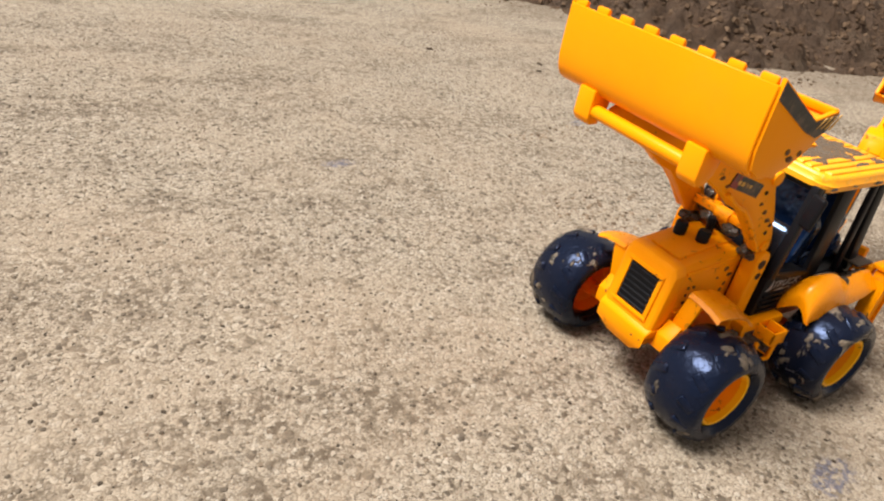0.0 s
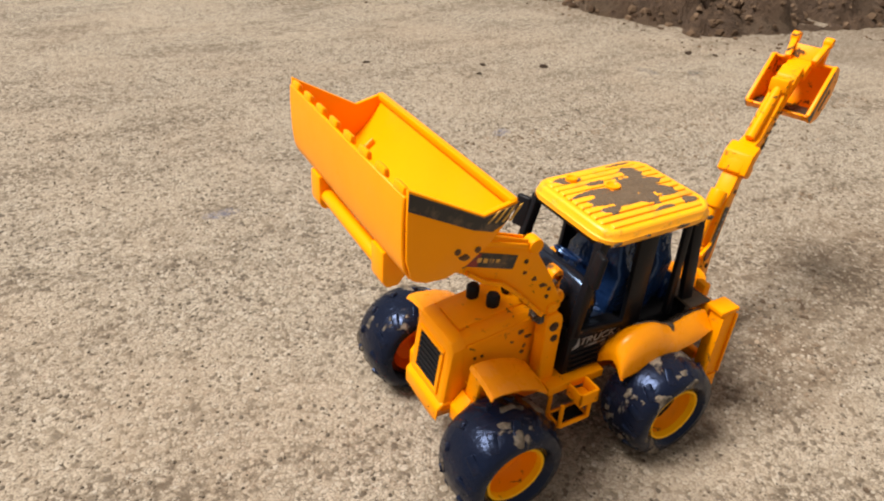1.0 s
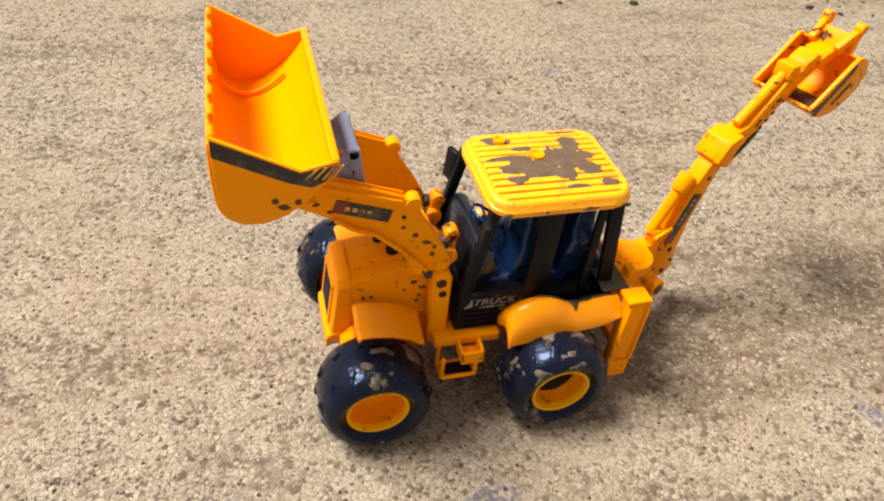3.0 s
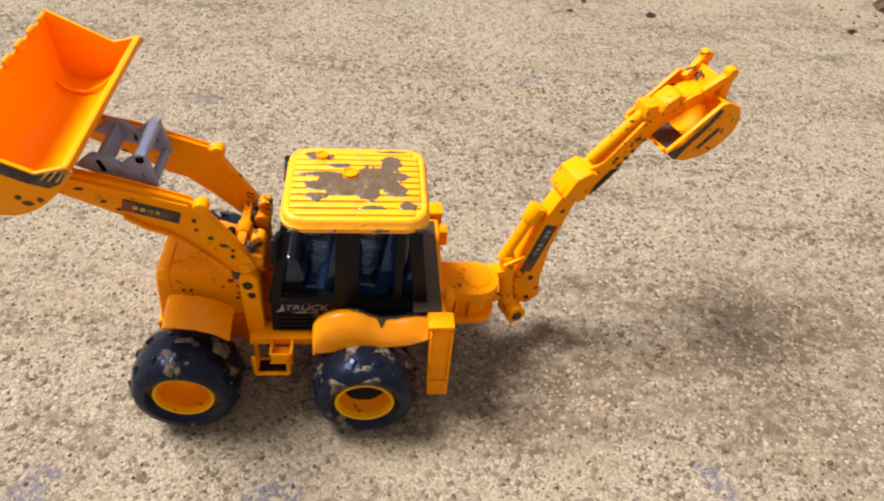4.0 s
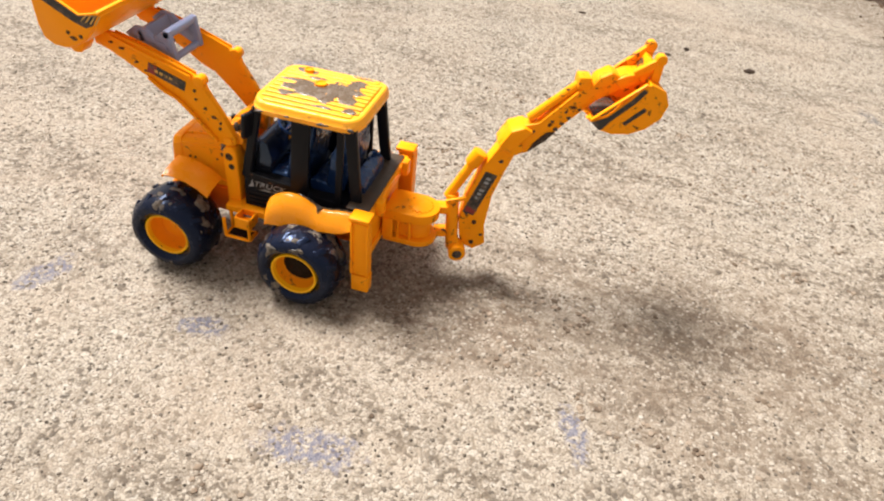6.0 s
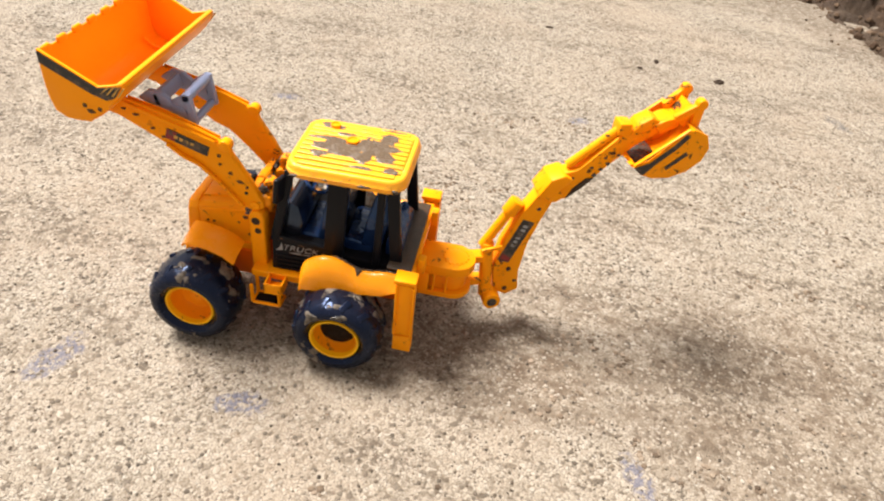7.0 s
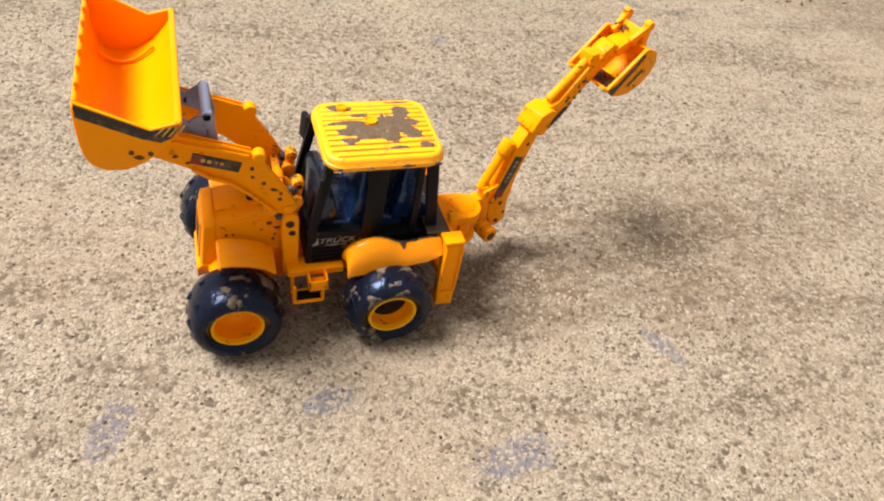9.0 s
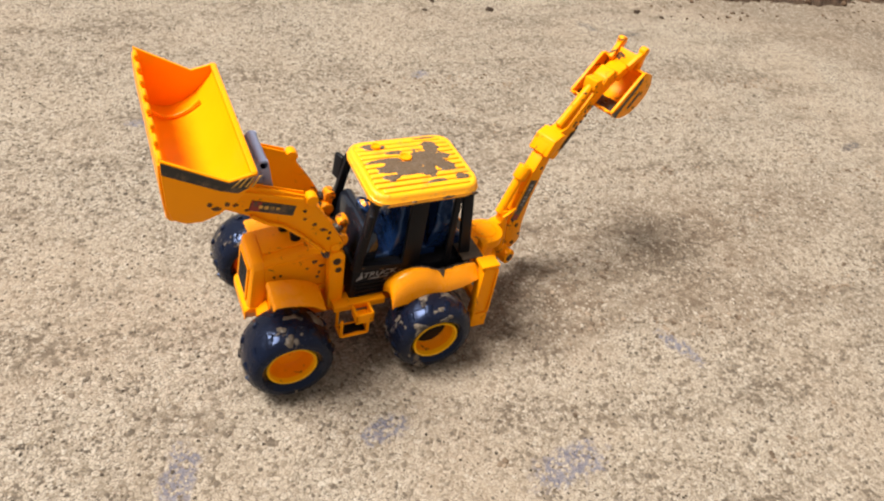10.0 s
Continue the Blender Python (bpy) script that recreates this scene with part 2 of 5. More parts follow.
    for x, y, rx, ry, turn in ((0.70, 0.60, 0.012, 0.034, 25), (0.78, 0.56, 0.020, 0.013, 0), (0.92, 0.13, 0.030, 0.010, 12)):
        b = m.blob(x, y, rx, ry, turn, 0.55, 70)
        stain = b if stain is None else m.math("MAXIMUM", stain, b)
    speckle = m.ramp(m.noise(240, 4), [(0.40, 0.0), (0.52, 1.0)])
    col = m.mix(m.math("MULTIPLY", m.math("MULTIPLY", m.ramp(stain, [(0.2, 0.0), (0.5, 1.0)]), speckle), 0.6), col, (0.044, 0.044, 0.057))
    paint = None
    for x, y, rx, ry, turn in ((0.14, -0.222, 0.048, 0.020, 8), (0.332, -0.140, 0.012, 0.030, 20), (-0.168, -0.128, 0.016, 0.034, -25), (0.0, -0.138, 0.026, 0.014, 10), (-0.14, 0.386, 0.022, 0.010, 0), (0.28, 0.46, 0.022, 0.012, 20)):
        b = m.blob(x, y, rx, ry, turn, 0.48, 70)
        paint = b if paint is None else m.math("MAXIMUM", paint, b)
    col = m.mix(m.math("MULTIPLY", m.math("MULTIPLY", m.ramp(paint, [(0.25, 0.0), (0.6, 1.0)]), speckle), 0.62), col, (0.075, 0.084, 0.145))
    n = m.bump(height, 0.42, 0.0015)
    n = m.bump(m.noise(28, 6, 0.65), 0.35, 0.006, n)
    return m.done(col, m.math("ADD", m.math("MULTIPLY", m.noise(150, 3), 0.25), 0.66), n)


ground_mat = ground_material()


def pebble_material():
    m = Nodes("crushed_stone", 0.8, spec=0.2)
    g = m.tree.nodes.new("ShaderNodeNewGeometry").outputs["Random Per Island"]
    col = m.ramp(g, [(0.0, (0.075, 0.061, 0.048)), (0.14, (0.135, 0.110, 0.085)), (0.24, (0.240, 0.197, 0.152)), (0.55, (0.330, 0.280, 0.223)), (0.85, (0.370, 0.320, 0.260)), (1.0, (0.400, 0.358, 0.302))])
    col = m.mix(m.math("MULTIPLY", m.noise(900, 3), 0.35), col, (0.161, 0.124, 0.088))
    return m.done(col, None, m.bump(m.noise(1200, 3), 0.4, 0.0004))


pebble_mat = pebble_material()


def soil_material():
    m = Nodes("damp_soil", 0.9, spec=0.25)
    col = m.mix(m.noise(18, 7, 0.7), (0.058, 0.034, 0.021), (0.140, 0.090, 0.058))
    col = m.mix(m.math("MULTIPLY", m.ramp(m.noise(90, 5, 0.7), [(0.42, 1.0), (0.55, 0.0)]), 0.5), col, (0.048, 0.029, 0.019))
    col = m.mix(m.ramp(m.noise(4, 5), [(0.50, 0.0), (0.75, 1.0)]), col, (0.118, 0.083, 0.055))
    n = m.bump(m.noise(85, 8, 0.75), 0.9, 0.014)
    n = m.bump(m.noise(330, 5, 0.7), 0.8, 0.005, n)
    return m.done(col, m.ramp(m.noise(12, 4), [(0.35, 0.55), (0.6, 0.95)]), n)


soil_mat = soil_material()


def clod_material():
    m = Nodes("dry_clods", 0.95, spec=0.1)
    col = m.ramp(m.tree.nodes.new("ShaderNodeNewGeometry").outputs["Random Per Island"], [(0.0, (0.055, 0.034, 0.022)), (0.5, (0.090, 0.058, 0.037)), (1.0, (0.150, 0.100, 0.066))])
    return m.done(col, None, m.bump(m.noise(500, 4, 0.7), 0.5, 0.0015))


clod_mat = clod_material()


def dirt_material():
    m = Nodes("dry_dirt", 0.95, spec=0.1)
    col = m.ramp(m.tree.nodes.new("ShaderNodeNewGeometry").outputs["Random Per Island"], [(0.0, (0.085, 0.060, 0.042)), (0.5, (0.17, 0.125, 0.088)), (1.0, (0.30, 0.235, 0.175))])
    return m.done(col, None, m.bump(m.noise(700, 4, 0.7), 0.5, 0.0008))


dirt_mat = dirt_material()


def grit_material():
    m = Nodes("dark_grit", 0.8, spec=0.2)
    col = m.ramp(m.tree.nodes.new("ShaderNodeNewGeometry").outputs["Random Per Island"], [(0.0, (0.042, 0.032, 0.024)), (0.5, (0.095, 0.072, 0.052)), (1.0, (0.19, 0.145, 0.104))])
    return m.done(col, None, m.bump(m.noise(900, 3), 0.4, 0.0005))


grit_mat = grit_material()


def wet_mud_material():
    m = Nodes("wet_mud", 0.3, spec=0.5)
    col = m.mix(m.noise(120, 5), (0.030, 0.022, 0.016), (0.075, 0.052, 0.035))
    return m.done(col, m.ramp(m.noise(160, 4), [(0.4, 0.12), (0.6, 0.6)]), m.bump(m.noise(190, 5), 0.6, 0.0016))


wet_mud = wet_mud_material()


def caked_mud_material():
    m = Nodes("caked_mud", 0.75, spec=0.06)
    return m.done(m.mix(m.noise(150, 5), (0.009, 0.006, 0.004), (0.030, 0.019, 0.012)), None, m.bump(m.noise(240, 5), 0.7, 0.0014))


caked_mud = caked_mud_material()


def smear_material():
    m = Nodes("mud_smear", 0.5, spec=0.25)
    return m.done(m.mix(m.noise(260, 5), (0.055, 0.027, 0.012), (0.16, 0.072, 0.022)), None, m.bump(m.noise(300, 4), 0.4, 0.0006))


mud_smear = smear_material()


def dried_mud_material():
    m = Nodes("dried_mud", 0.6, spec=0.35)
    col = m.mix(m.ramp(m.noise(140, 6, 0.7), [(0.38, 0.0), (0.66, 1.0)]), (0.022, 0.018, 0.015), (0.20, 0.158, 0.115))
    return m.done(col, m.ramp(m.noise(200, 4), [(0.38, 0.25), (0.58, 0.85)]), m.bump(m.noise(420, 5), 0.8, 0.0012))


dried_mud = dried_mud_material()
deck_mud = Nodes("deck_mud", 0.45, spec=0.4)
deck_mud = deck_mud.done(deck_mud.mix(deck_mud.noise(130, 6, 0.7), (0.028, 0.019, 0.012), (0.085, 0.056, 0.034)), None, deck_mud.bump(deck_mud.noise(210, 5), 0.5, 0.001))


# ---------------------------------------------------------------- mesh helpers
def part(name, bm, material, parent=None, label="", sharp=35.0):
    """Links a bmesh as one mesh object under parent."""
    bmesh.ops.recalc_face_normals(bm, faces=bm.faces[:])
    me = bpy.data.meshes.new(name)
    bm.to_mesh(me)
    bm.free()
    me.materials.append(material)
    me.shade_smooth()
    me.set_sharp_from_angle(angle=radians(sharp))
    ob = new(name, me)
    if parent is not None:
        ob.parent = parent
    if label:
        ob["label"] = label
    return ob


def soften(bm, width, segments=2, angle=28.0, faces=None):
    """Rounds every edge that is sharper than the angle."""
    bmesh.ops.recalc_face_normals(bm, faces=bm.faces[:])
    edges = [e for e in bm.edges if len(e.link_faces) == 2 and e.calc_face_angle(0) > radians(angle)]
    if edges:
        bmesh.ops.bevel(bm, geom=edges, offset=width, segments=segments, profile=0.5, affect="EDGES", clamp_overlap=True)
    return bm


def add_box(bm, x, y, z, m=None):
    """A box between two values on each axis."""
    size = Matrix.Diagonal((x[1] - x[0], y[1] - y[0], z[1] - z[0], 1))
    mid = Matrix.Translation(((x[0] + x[1]) / 2, (y[0] + y[1]) / 2, (z[0] + z[1]) / 2))
    return bmesh.ops.create_cube(bm, size=1.0, matrix=(m or Matrix()) @ mid @ size)["verts"]


def box(x, y, z, width=0.001, m=None):
    bm = bmesh.new()
    add_box(bm, x, y, z, m)
    return soften(bm, width)


def add_slab(bm, outline, y0, y1, m=None):
    """An outline of (x, z) drawn out along y."""
    m = m or Matrix()
    a = [bm.verts.new(m @ Vector((x, y0, z))) for x, z in outline]
    b = [bm.verts.new(m @ Vector((x, y1, z))) for x, z in outline]
    bm.faces.new(a)
    bm.faces.new(b[::-1])
    for i in range(len(a)):
        j = (i + 1) % len(a)
        bm.faces.new((a[i], b[i], b[j], a[j]))


def slab(outline, y0, y1, width=0.001, m=None):
    bm = bmesh.new()
    add_slab(bm, outline, y0, y1, m)
    return soften(bm, width)


def add_rod(bm, p, q, r0, r1=None, n=12):
    """A round rod from p to q."""
    p, q = Vector(p), Vector(q)
    way = q - p
    m = Matrix.Translation((p + q) / 2) @ way.to_track_quat("Z", "Y").to_matrix().to_4x4()
    bmesh.ops.create_cone(bm, cap_ends=True, segments=n, radius1=r0, radius2=r0 if r1 is None else r1, depth=way.length, matrix=m)


def rod(p, q, r0, r1=None, n=14, width=0.0):
    bm = bmesh.new()
    add_rod(bm, p, q, r0, r1, n)
    return soften(bm, width, angle=50) if width else bm


def add_bar(bm, p, q, w, d, up=(0, 1, 0)):
    """A square bar from p to q, w wide across up and d along up."""
    p, q = Vector(p), Vector(q)
    z = (q - p).normalized()
    y = Vector(up)
    y = (y - z * y.dot(z)).normalized()
    x = y.cross(z)
    m = Matrix((x, y, z)).transposed().to_4x4()
    m.translation = (p + q) / 2
    bmesh.ops.create_cube(bm, size=1.0, matrix=m @ Matrix.Diagonal((w, d, (q - p).length, 1)))


def bar(p, q, w, d, up=(0, 1, 0), width=0.0008):
    bm = bmesh.new()
    add_bar(bm, p, q, w, d, up)
    return soften(bm, width)


def lathe(rings, n=48, close=False):
    """Rings of (along y, radius) turned about the y axis."""
    bm = bmesh.new()
    loops = []
    for y, r in rings:
        if r < 1e-6:
            loops.append([bm.verts.new((0, y, 0))])
        else:
            loops.append([bm.verts.new((r * math.cos(2 * math.pi * k / n), y, r * math.sin(2 * math.pi * k / n))) for k in range(n)])
    pairs = list(zip(loops, loops[1:])) + ([(loops[-1], loops[0])] if close else [])
    for a, b in pairs:
        for k in range(n):
            j = (k + 1) % n
            if len(a) == 1 and len(b) > 1:
                bm.faces.new((a[0], b[k], b[j]))
            elif len(b) == 1 and len(a) > 1:
                bm.faces.new((a[k], a[j], b[0]))
            elif len(a) > 1:
                bm.faces.new((a[k], a[j], b[j], b[k]))
    return bm


def rounded(x0, x1, y0, y1, r, n=6):
    """A rectangle with rounded corners, as points."""
    pts = []
    for cx, cy, a in ((x1 - r, y1 - r, 0), (x0 + r, y1 - r, 90), (x0 + r, y0 + r, 180), (x1 - r, y0 + r, 270)):
        for k in range(n + 1):
            t = radians(a + 90 * k / n)
            pts.append((cx + r * math.cos(t), cy + r * math.sin(t)))
    return pts


# ---------------------------------------------------------------- ground
def ground_height(x, y):
    near = math.exp(-(x * x + y * y) / 4.0)
    return GROUND + near * (0.0022 * noise.noise((x * 5, y * 5, 3)) + 0.0012 * noise.noise((x * 17, y * 17, 7))) - 0.0011


def spaced(reach, near, step):
    """Positions from -reach to reach, close together in the middle."""
    side = [0.0]
    while side[-1] < reach:
        side.append(side[-1] + (step if side[-1] < near else step + (side[-1] - near) * 0.35))
    return [-v for v in side[:0:-1]] + side


xs = [v + 0.15 for v in spaced(60, 0.75, 0.018)]
ys = [v + 0.25 for v in spaced(60, 0.75, 0.018)]
verts = [(x, y, ground_height(x, y)) for y in ys for x in xs]
nx = len(xs)
faces = [(j * nx + i, j * nx + i + 1, (j + 1) * nx + i + 1, (j + 1) * nx + i) for j in range(len(ys) - 1) for i in range(nx - 1)]
me = bpy.data.meshes.new("ground")
me.from_pydata(verts, [], faces)
me.materials.append(ground_mat)
me.shade_smooth()
ground = tagged(new("ground", me), "pale beige exposed aggregate concrete, dusty and stained", "ground", kind="structure")


def bank_edge(x, y):
    """How far inside the earth bank a place lies, in metres."""
    side = 0.93 * (x - 0.945) + 0.22 * (y - 0.70)
    front = 0.10 * (x - 1.0) + 0.99 * (y - 0.705)
    rear = 0.98 * (y - 1.27) + 0.16 * (x - 0.55)
    heap = 1.85 - math.hypot(x - 2.0, y - 2.0)
    rough = 0.035 * noise.noise((x * 6, y * 6, 1)) + 0.022 * noise.noise((x * 17, y * 17, 5)) + 0.012 * noise.noise((x * 50, y * 50, 6))
    return min(max(min(side, front), rear), heap) + rough


def build_bank():
    bx = [0.25 + 0.0075 * i for i in range(216)] + [1.89 + 0.030 * i for i in range(75)]
    by = [0.40 + 0.0075 * i for i in range(200)] + [1.92 + 0.030 * i for i in range(75)]
    pts = []
    for y in by:
        for x in bx:
            d = bank_edge(x, y)
            rise = 0.42 * d if d < 0.35 else 0.147 + 0.12 * (d - 0.35)
            lumps = 0.0
            if d > 0:
                grow = min(1.0, d / 0.06)
                lumps = grow * (0.055 * noise.turbulence((x * 7, y * 7, 2), 5, False) + 0.026 * noise.noise((x * 24, y * 24, 4)) + 0.010 * noise.noise((x * 64, y * 64, 9)) + 0.005 * noise.noise((x * 120, y * 120, 3)))
            pts.append((x, y, GROUND - 0.006 + min(rise, 0.9) + lumps if d > -0.05 else GROUND - 0.03))
    n = len(bx)
    fs = [(j * n + i, j * n + i + 1, (j + 1) * n + i + 1, (j + 1) * n + i) for j in range(len(by) - 1) for i in range(n - 1)]
    mesh = bpy.data.meshes.new("earth_bank")
    mesh.from_pydata(pts, [], fs)
    mesh.materials.append(soil_mat)
    mesh.shade_smooth()
    return tagged(new("earth_bank", mesh), "heap of dark brown crumbly damp soil beside the concrete", "soil", kind="stuff")


build_bank()


def bank_height(x, y):
    d = bank_edge(x, y)
    if d <= 0:
        return ground_height(x, y)
    rise = 0.42 * d if d < 0.35 else 0.147 + 0.12 * (d - 0.35)
    grow = min(1.0, d / 0.06)
    return GROUND - 0.006 + rise + grow * (0.055 * noise.turbulence((x * 7, y * 7, 2), 5, False) + 0.026 * noise.noise((x * 24, y * 24, 4)) + 0.010 * noise.noise((x * 64, y * 64, 9)) + 0.005 * noise.noise((x * 120, y * 120, 3)))


def stones(name, count, region, sizes, seed, material, squash=0.6, keep=None, height=ground_height):
    """Many small broken stones, half sunk, as one mesh."""
    rng = np.random.default_rng(seed)
    x = rng.uniform(region[0], region[1], count)
    y = rng.uniform(region[2], region[3], count)
    if keep is not None:
        ok = np.array([keep(a, b) for a, b in zip(x, y)])
        x, y = x[ok], y[ok]
        count = len(x)
    r = sizes[0] + (sizes[1] - sizes[0]) * rng.random(count) ** 2.2
    a0 = rng.uniform(0, 6.28, count)
    z = np.array([height(u, v) for u, v in zip(x, y)])
    ring = np.arange(5) * 2 * math.pi / 5
    v = np.zeros((count, 11, 3))
    for k in range(5):
        for row, (rad, h) in enumerate(((1.0, -0.15), (0.72, 0.62))):
            a = a0 + ring[k] + 0.35 * row + rng.normal(0, 0.18, count)
            q = r * rad * rng.uniform(0.72, 1.2, count)
            i = row * 5 + k
            v[:, i, 0] = x + q * np.cos(a)
            v[:, i, 1] = y + q * np.sin(a)
            v[:, i, 2] = z + r * squash * (h + rng.normal(0, 0.12, count) * row)
    v[:, 10, 0], v[:, 10, 1] = x + r * rng.normal(0, 0.15, count), y + r * rng.normal(0, 0.15, count)
    v[:, 10, 2] = z + r * squash * rng.uniform(0.6, 1.0, count)
    f = []
    for k in range(5):
        j = (k + 1) % 5
        f += [(k, j, 5 + k), (j, 5 + j, 5 + k), (5 + k, 5 + j, 10)]
    f = np.array(f)
    tris = (f[None] + (np.arange(count) * 11)[:, None, None]).reshape(-1, 3)
    mesh = bpy.data.meshes.new(name)
    mesh.from_pydata(v.reshape(-1, 3).tolist(), [], tris.tolist())
    mesh.materials.append(material)
    return new(name, mesh)


tagged(stones("gravel", 52000, (-0.62, 0.85, -0.36, 0.95), (0.0008, 0.0026), 11, pebble_mat, 0.45, keep=lambda a, b: bank_edge(a, b) < -0.01),
       "small beige and brown stones of the worn concrete surface", "gravel", kind="stuff")
tagged(stones("soil_crumbs", 2600, (0.2, 1.6, 0.3, 1.6), (0.0012, 0.0045), 5, clod_mat, 0.9, keep=lambda a, b: -0.09 < bank_edge(a, b) < 0.03),
       "crumbs of dark earth fallen from the bank", "soil", kind="stuff")
tagged(stones("soil_clods", 8000, (0.45, 2.1, 0.6, 2.1), (0.0018, 0.0130), 6, clod_mat, 0.95, keep=lambda a, b: 0.0 < bank_edge(a, b) < 0.9, height=bank_height),
       "loose dark brown clods on the heap of soil", "soil", kind="stuff")


tagged(stones("dirt_crumbs", 16000, (0.05, 1.00, -0.34, 0.45), (0.0008, 0.0036), 21, dirt_mat, 0.6, keep=lambda a, b: noise.noise((a * 5, b * 20, 4)) + 0.6 * noise.noise((a * 40, b * 70, 8)) > 0.33 and bank_edge(a, b) < -0.01),
       "brown dirt crumbs strewn over the concrete", "dirt", kind="stuff")
tagged(stones("grit", 15000, (-0.62, 0.85, -0.36, 0.95), (0.0007, 0.0020), 22, grit_mat, 0.55, keep=lambda a, b: bank_edge(a, b) < -0.01),
       "dark brown and grey grit among the pale stones", "dirt", kind="stuff")


def clod(x, y, size, flat, seed):
    """A broken lump of earth lying on the concrete."""
    bm = bmesh.new()
    bmesh.ops.create_icosphere(bm, subdivisions=3, radius=1.0)
    for v in bm.verts:
        d = 1 + 0.38 * noise.noise(v.co * 1.6 + Vector((seed, 0, 0))) + 0.20 * noise.noise(v.co * 4.1 + Vector((0, seed, 0)))
        v.co = Vector((v.co.x * d * 1.25, v.co.y * d * 0.85, max(v.co.z * d * flat, -0.12))) * size
    ob = part("soil_clod", bm, soil_mat, sharp=50)
    ob.matrix_world = pose(x, y, ground_height(x, y) + 0.08 * size, 0, 0, seed * 47)
    return tagged(ob, "dark brown damp lump of soil lying on the concrete", "soil clod", group="loose clods by the bank")


for k, (x, y, size, flat) in enumerate(((0.525, 0.691, 0.0085, 0.32), (0.420, 0.736, 0.0055, 0.4), (0.389, 0.697, 0.0048, 0.4), (0.226, 0.821, 0.0060, 0.3), (0.860, 0.655, 0.0070, 0.5), (0.905, 0.625, 0.0050, 0.5))):
    clod(x, y, size, flat, k + 1)


# ---------------------------------------------------------------- the toy backhoe loader
toy = tagged(new("toy_backhoe_loader"), "yellow plastic toy backhoe loader splashed with mud, bucket raised", "toy")
toy.location = (0, 0, GROUND)
bpy.context.view_layer.update()
BASE = Matrix.Translation((0, 0, -GROUND))


def tpart(name, bm, material, parent=None, label="", sharp=35.0):
    """A part of the toy, drawn in the world's metres."""
    if parent is None:
        bmesh.ops.transform(bm, matrix=BASE, verts=bm.verts[:])
        return part(name, bm, material, toy, label, sharp)
    bmesh.ops.transform(bm, matrix=BASE, verts=bm.verts[:])
    return part(name, bm, material, parent, label, sharp)


def smooth_line(points, steps=4):
    """A curve through the points, with steps to each stretch."""
    pts = [points[0]] + list(points) + [points[-1]]
    out = []
    for a, b, c, d in zip(pts, pts[1:], pts[2:], pts[3:]):
        for k in range(steps):
            t = k / steps
            out.append(tuple(0.5 * (2 * q + (r - p) * t + (2 * p - 5 * q + 4 * r - u) * t * t + (3 * q - p - 3 * r + u) * t ** 3) for p, q, r, u in zip(a, b, c, d)))
    return out + [points[-1]]


# wheels
HUB_Z = 0.036
R_TYRE = 0.0385


def tyre_profile(width):
    h = width / 2
    left = [(-h * 0.55, 0.0205), (-h * 0.84, 0.0228), (-h * 0.99, 0.0265), (-h, 0.030), (-h * 0.92, 0.0335), (-h * 0.74, 0.0362), (-h * 0.45, 0.0378), (-h * 0.15, R_TYRE)]
    return left + [(-y, r) for y, r in reversed(left)]


def tyre_cake(width, side, seed, amount):
    """Clotted mud stuck to the tread and the outer shoulder, ragged and lumpy."""
    line = [(y * side, r) for y, r in smooth_line(tyre_profile(width)[6:14], 3)]
    n = 110
    bm = bmesh.new()
    grid = []
    for k in range(n):
        a = 2 * math.pi * k / n
        row = []
        for y, r in line:
            at = Vector((r * math.sin(a), y, r * math.cos(a)))
            there = noise.noise(at * 42 + Vector((seed, 0, 0))) + 0.75 * noise.noise(at * 130 + Vector((0, seed, 0))) + amount
            lump = max(0.0, min(1.0, there * 5))
            rise = -0.0008 + lump * (0.0014 + 0.0016 * abs(noise.noise(at * 330)) + 0.0008 * noise.noise(at * 700))
            row.append((bm.verts.new(at + rise * Vector((math.sin(a), side * 0.5 * (y * side > 0.3 * width), math.cos(a)))), lump))
        grid.append(row)
    for k in range(n):
        p, q = grid[k], grid[(k + 1) % n]
        for i in range(len(line) - 1):
            four = (p[i], p[i + 1], q[i + 1], q[i])
            if max(c[1] for c in four) > 0:
                bm.faces.new([c[0] for c in four])
    bmesh.ops.delete(bm, geom=[v for v in bm.verts if not v.link_faces], context="VERTS")
    bmesh.ops.recalc_face_normals(bm, faces=bm.faces[:])
    return bm


lug_bm = bmesh.new()
add_box(lug_bm, (-0.0030, 0.0030), (-0.0062, 0.0062), (-0.0026, 0.0012))
lug_mesh = bpy.data.meshes.new("lug")
soften(lug_bm, 0.0009, 2).to_mesh(lug_mesh)
lug_bm.free()
lug_mesh.materials.append(tyre_mat)
lug_mesh.shade_smooth()


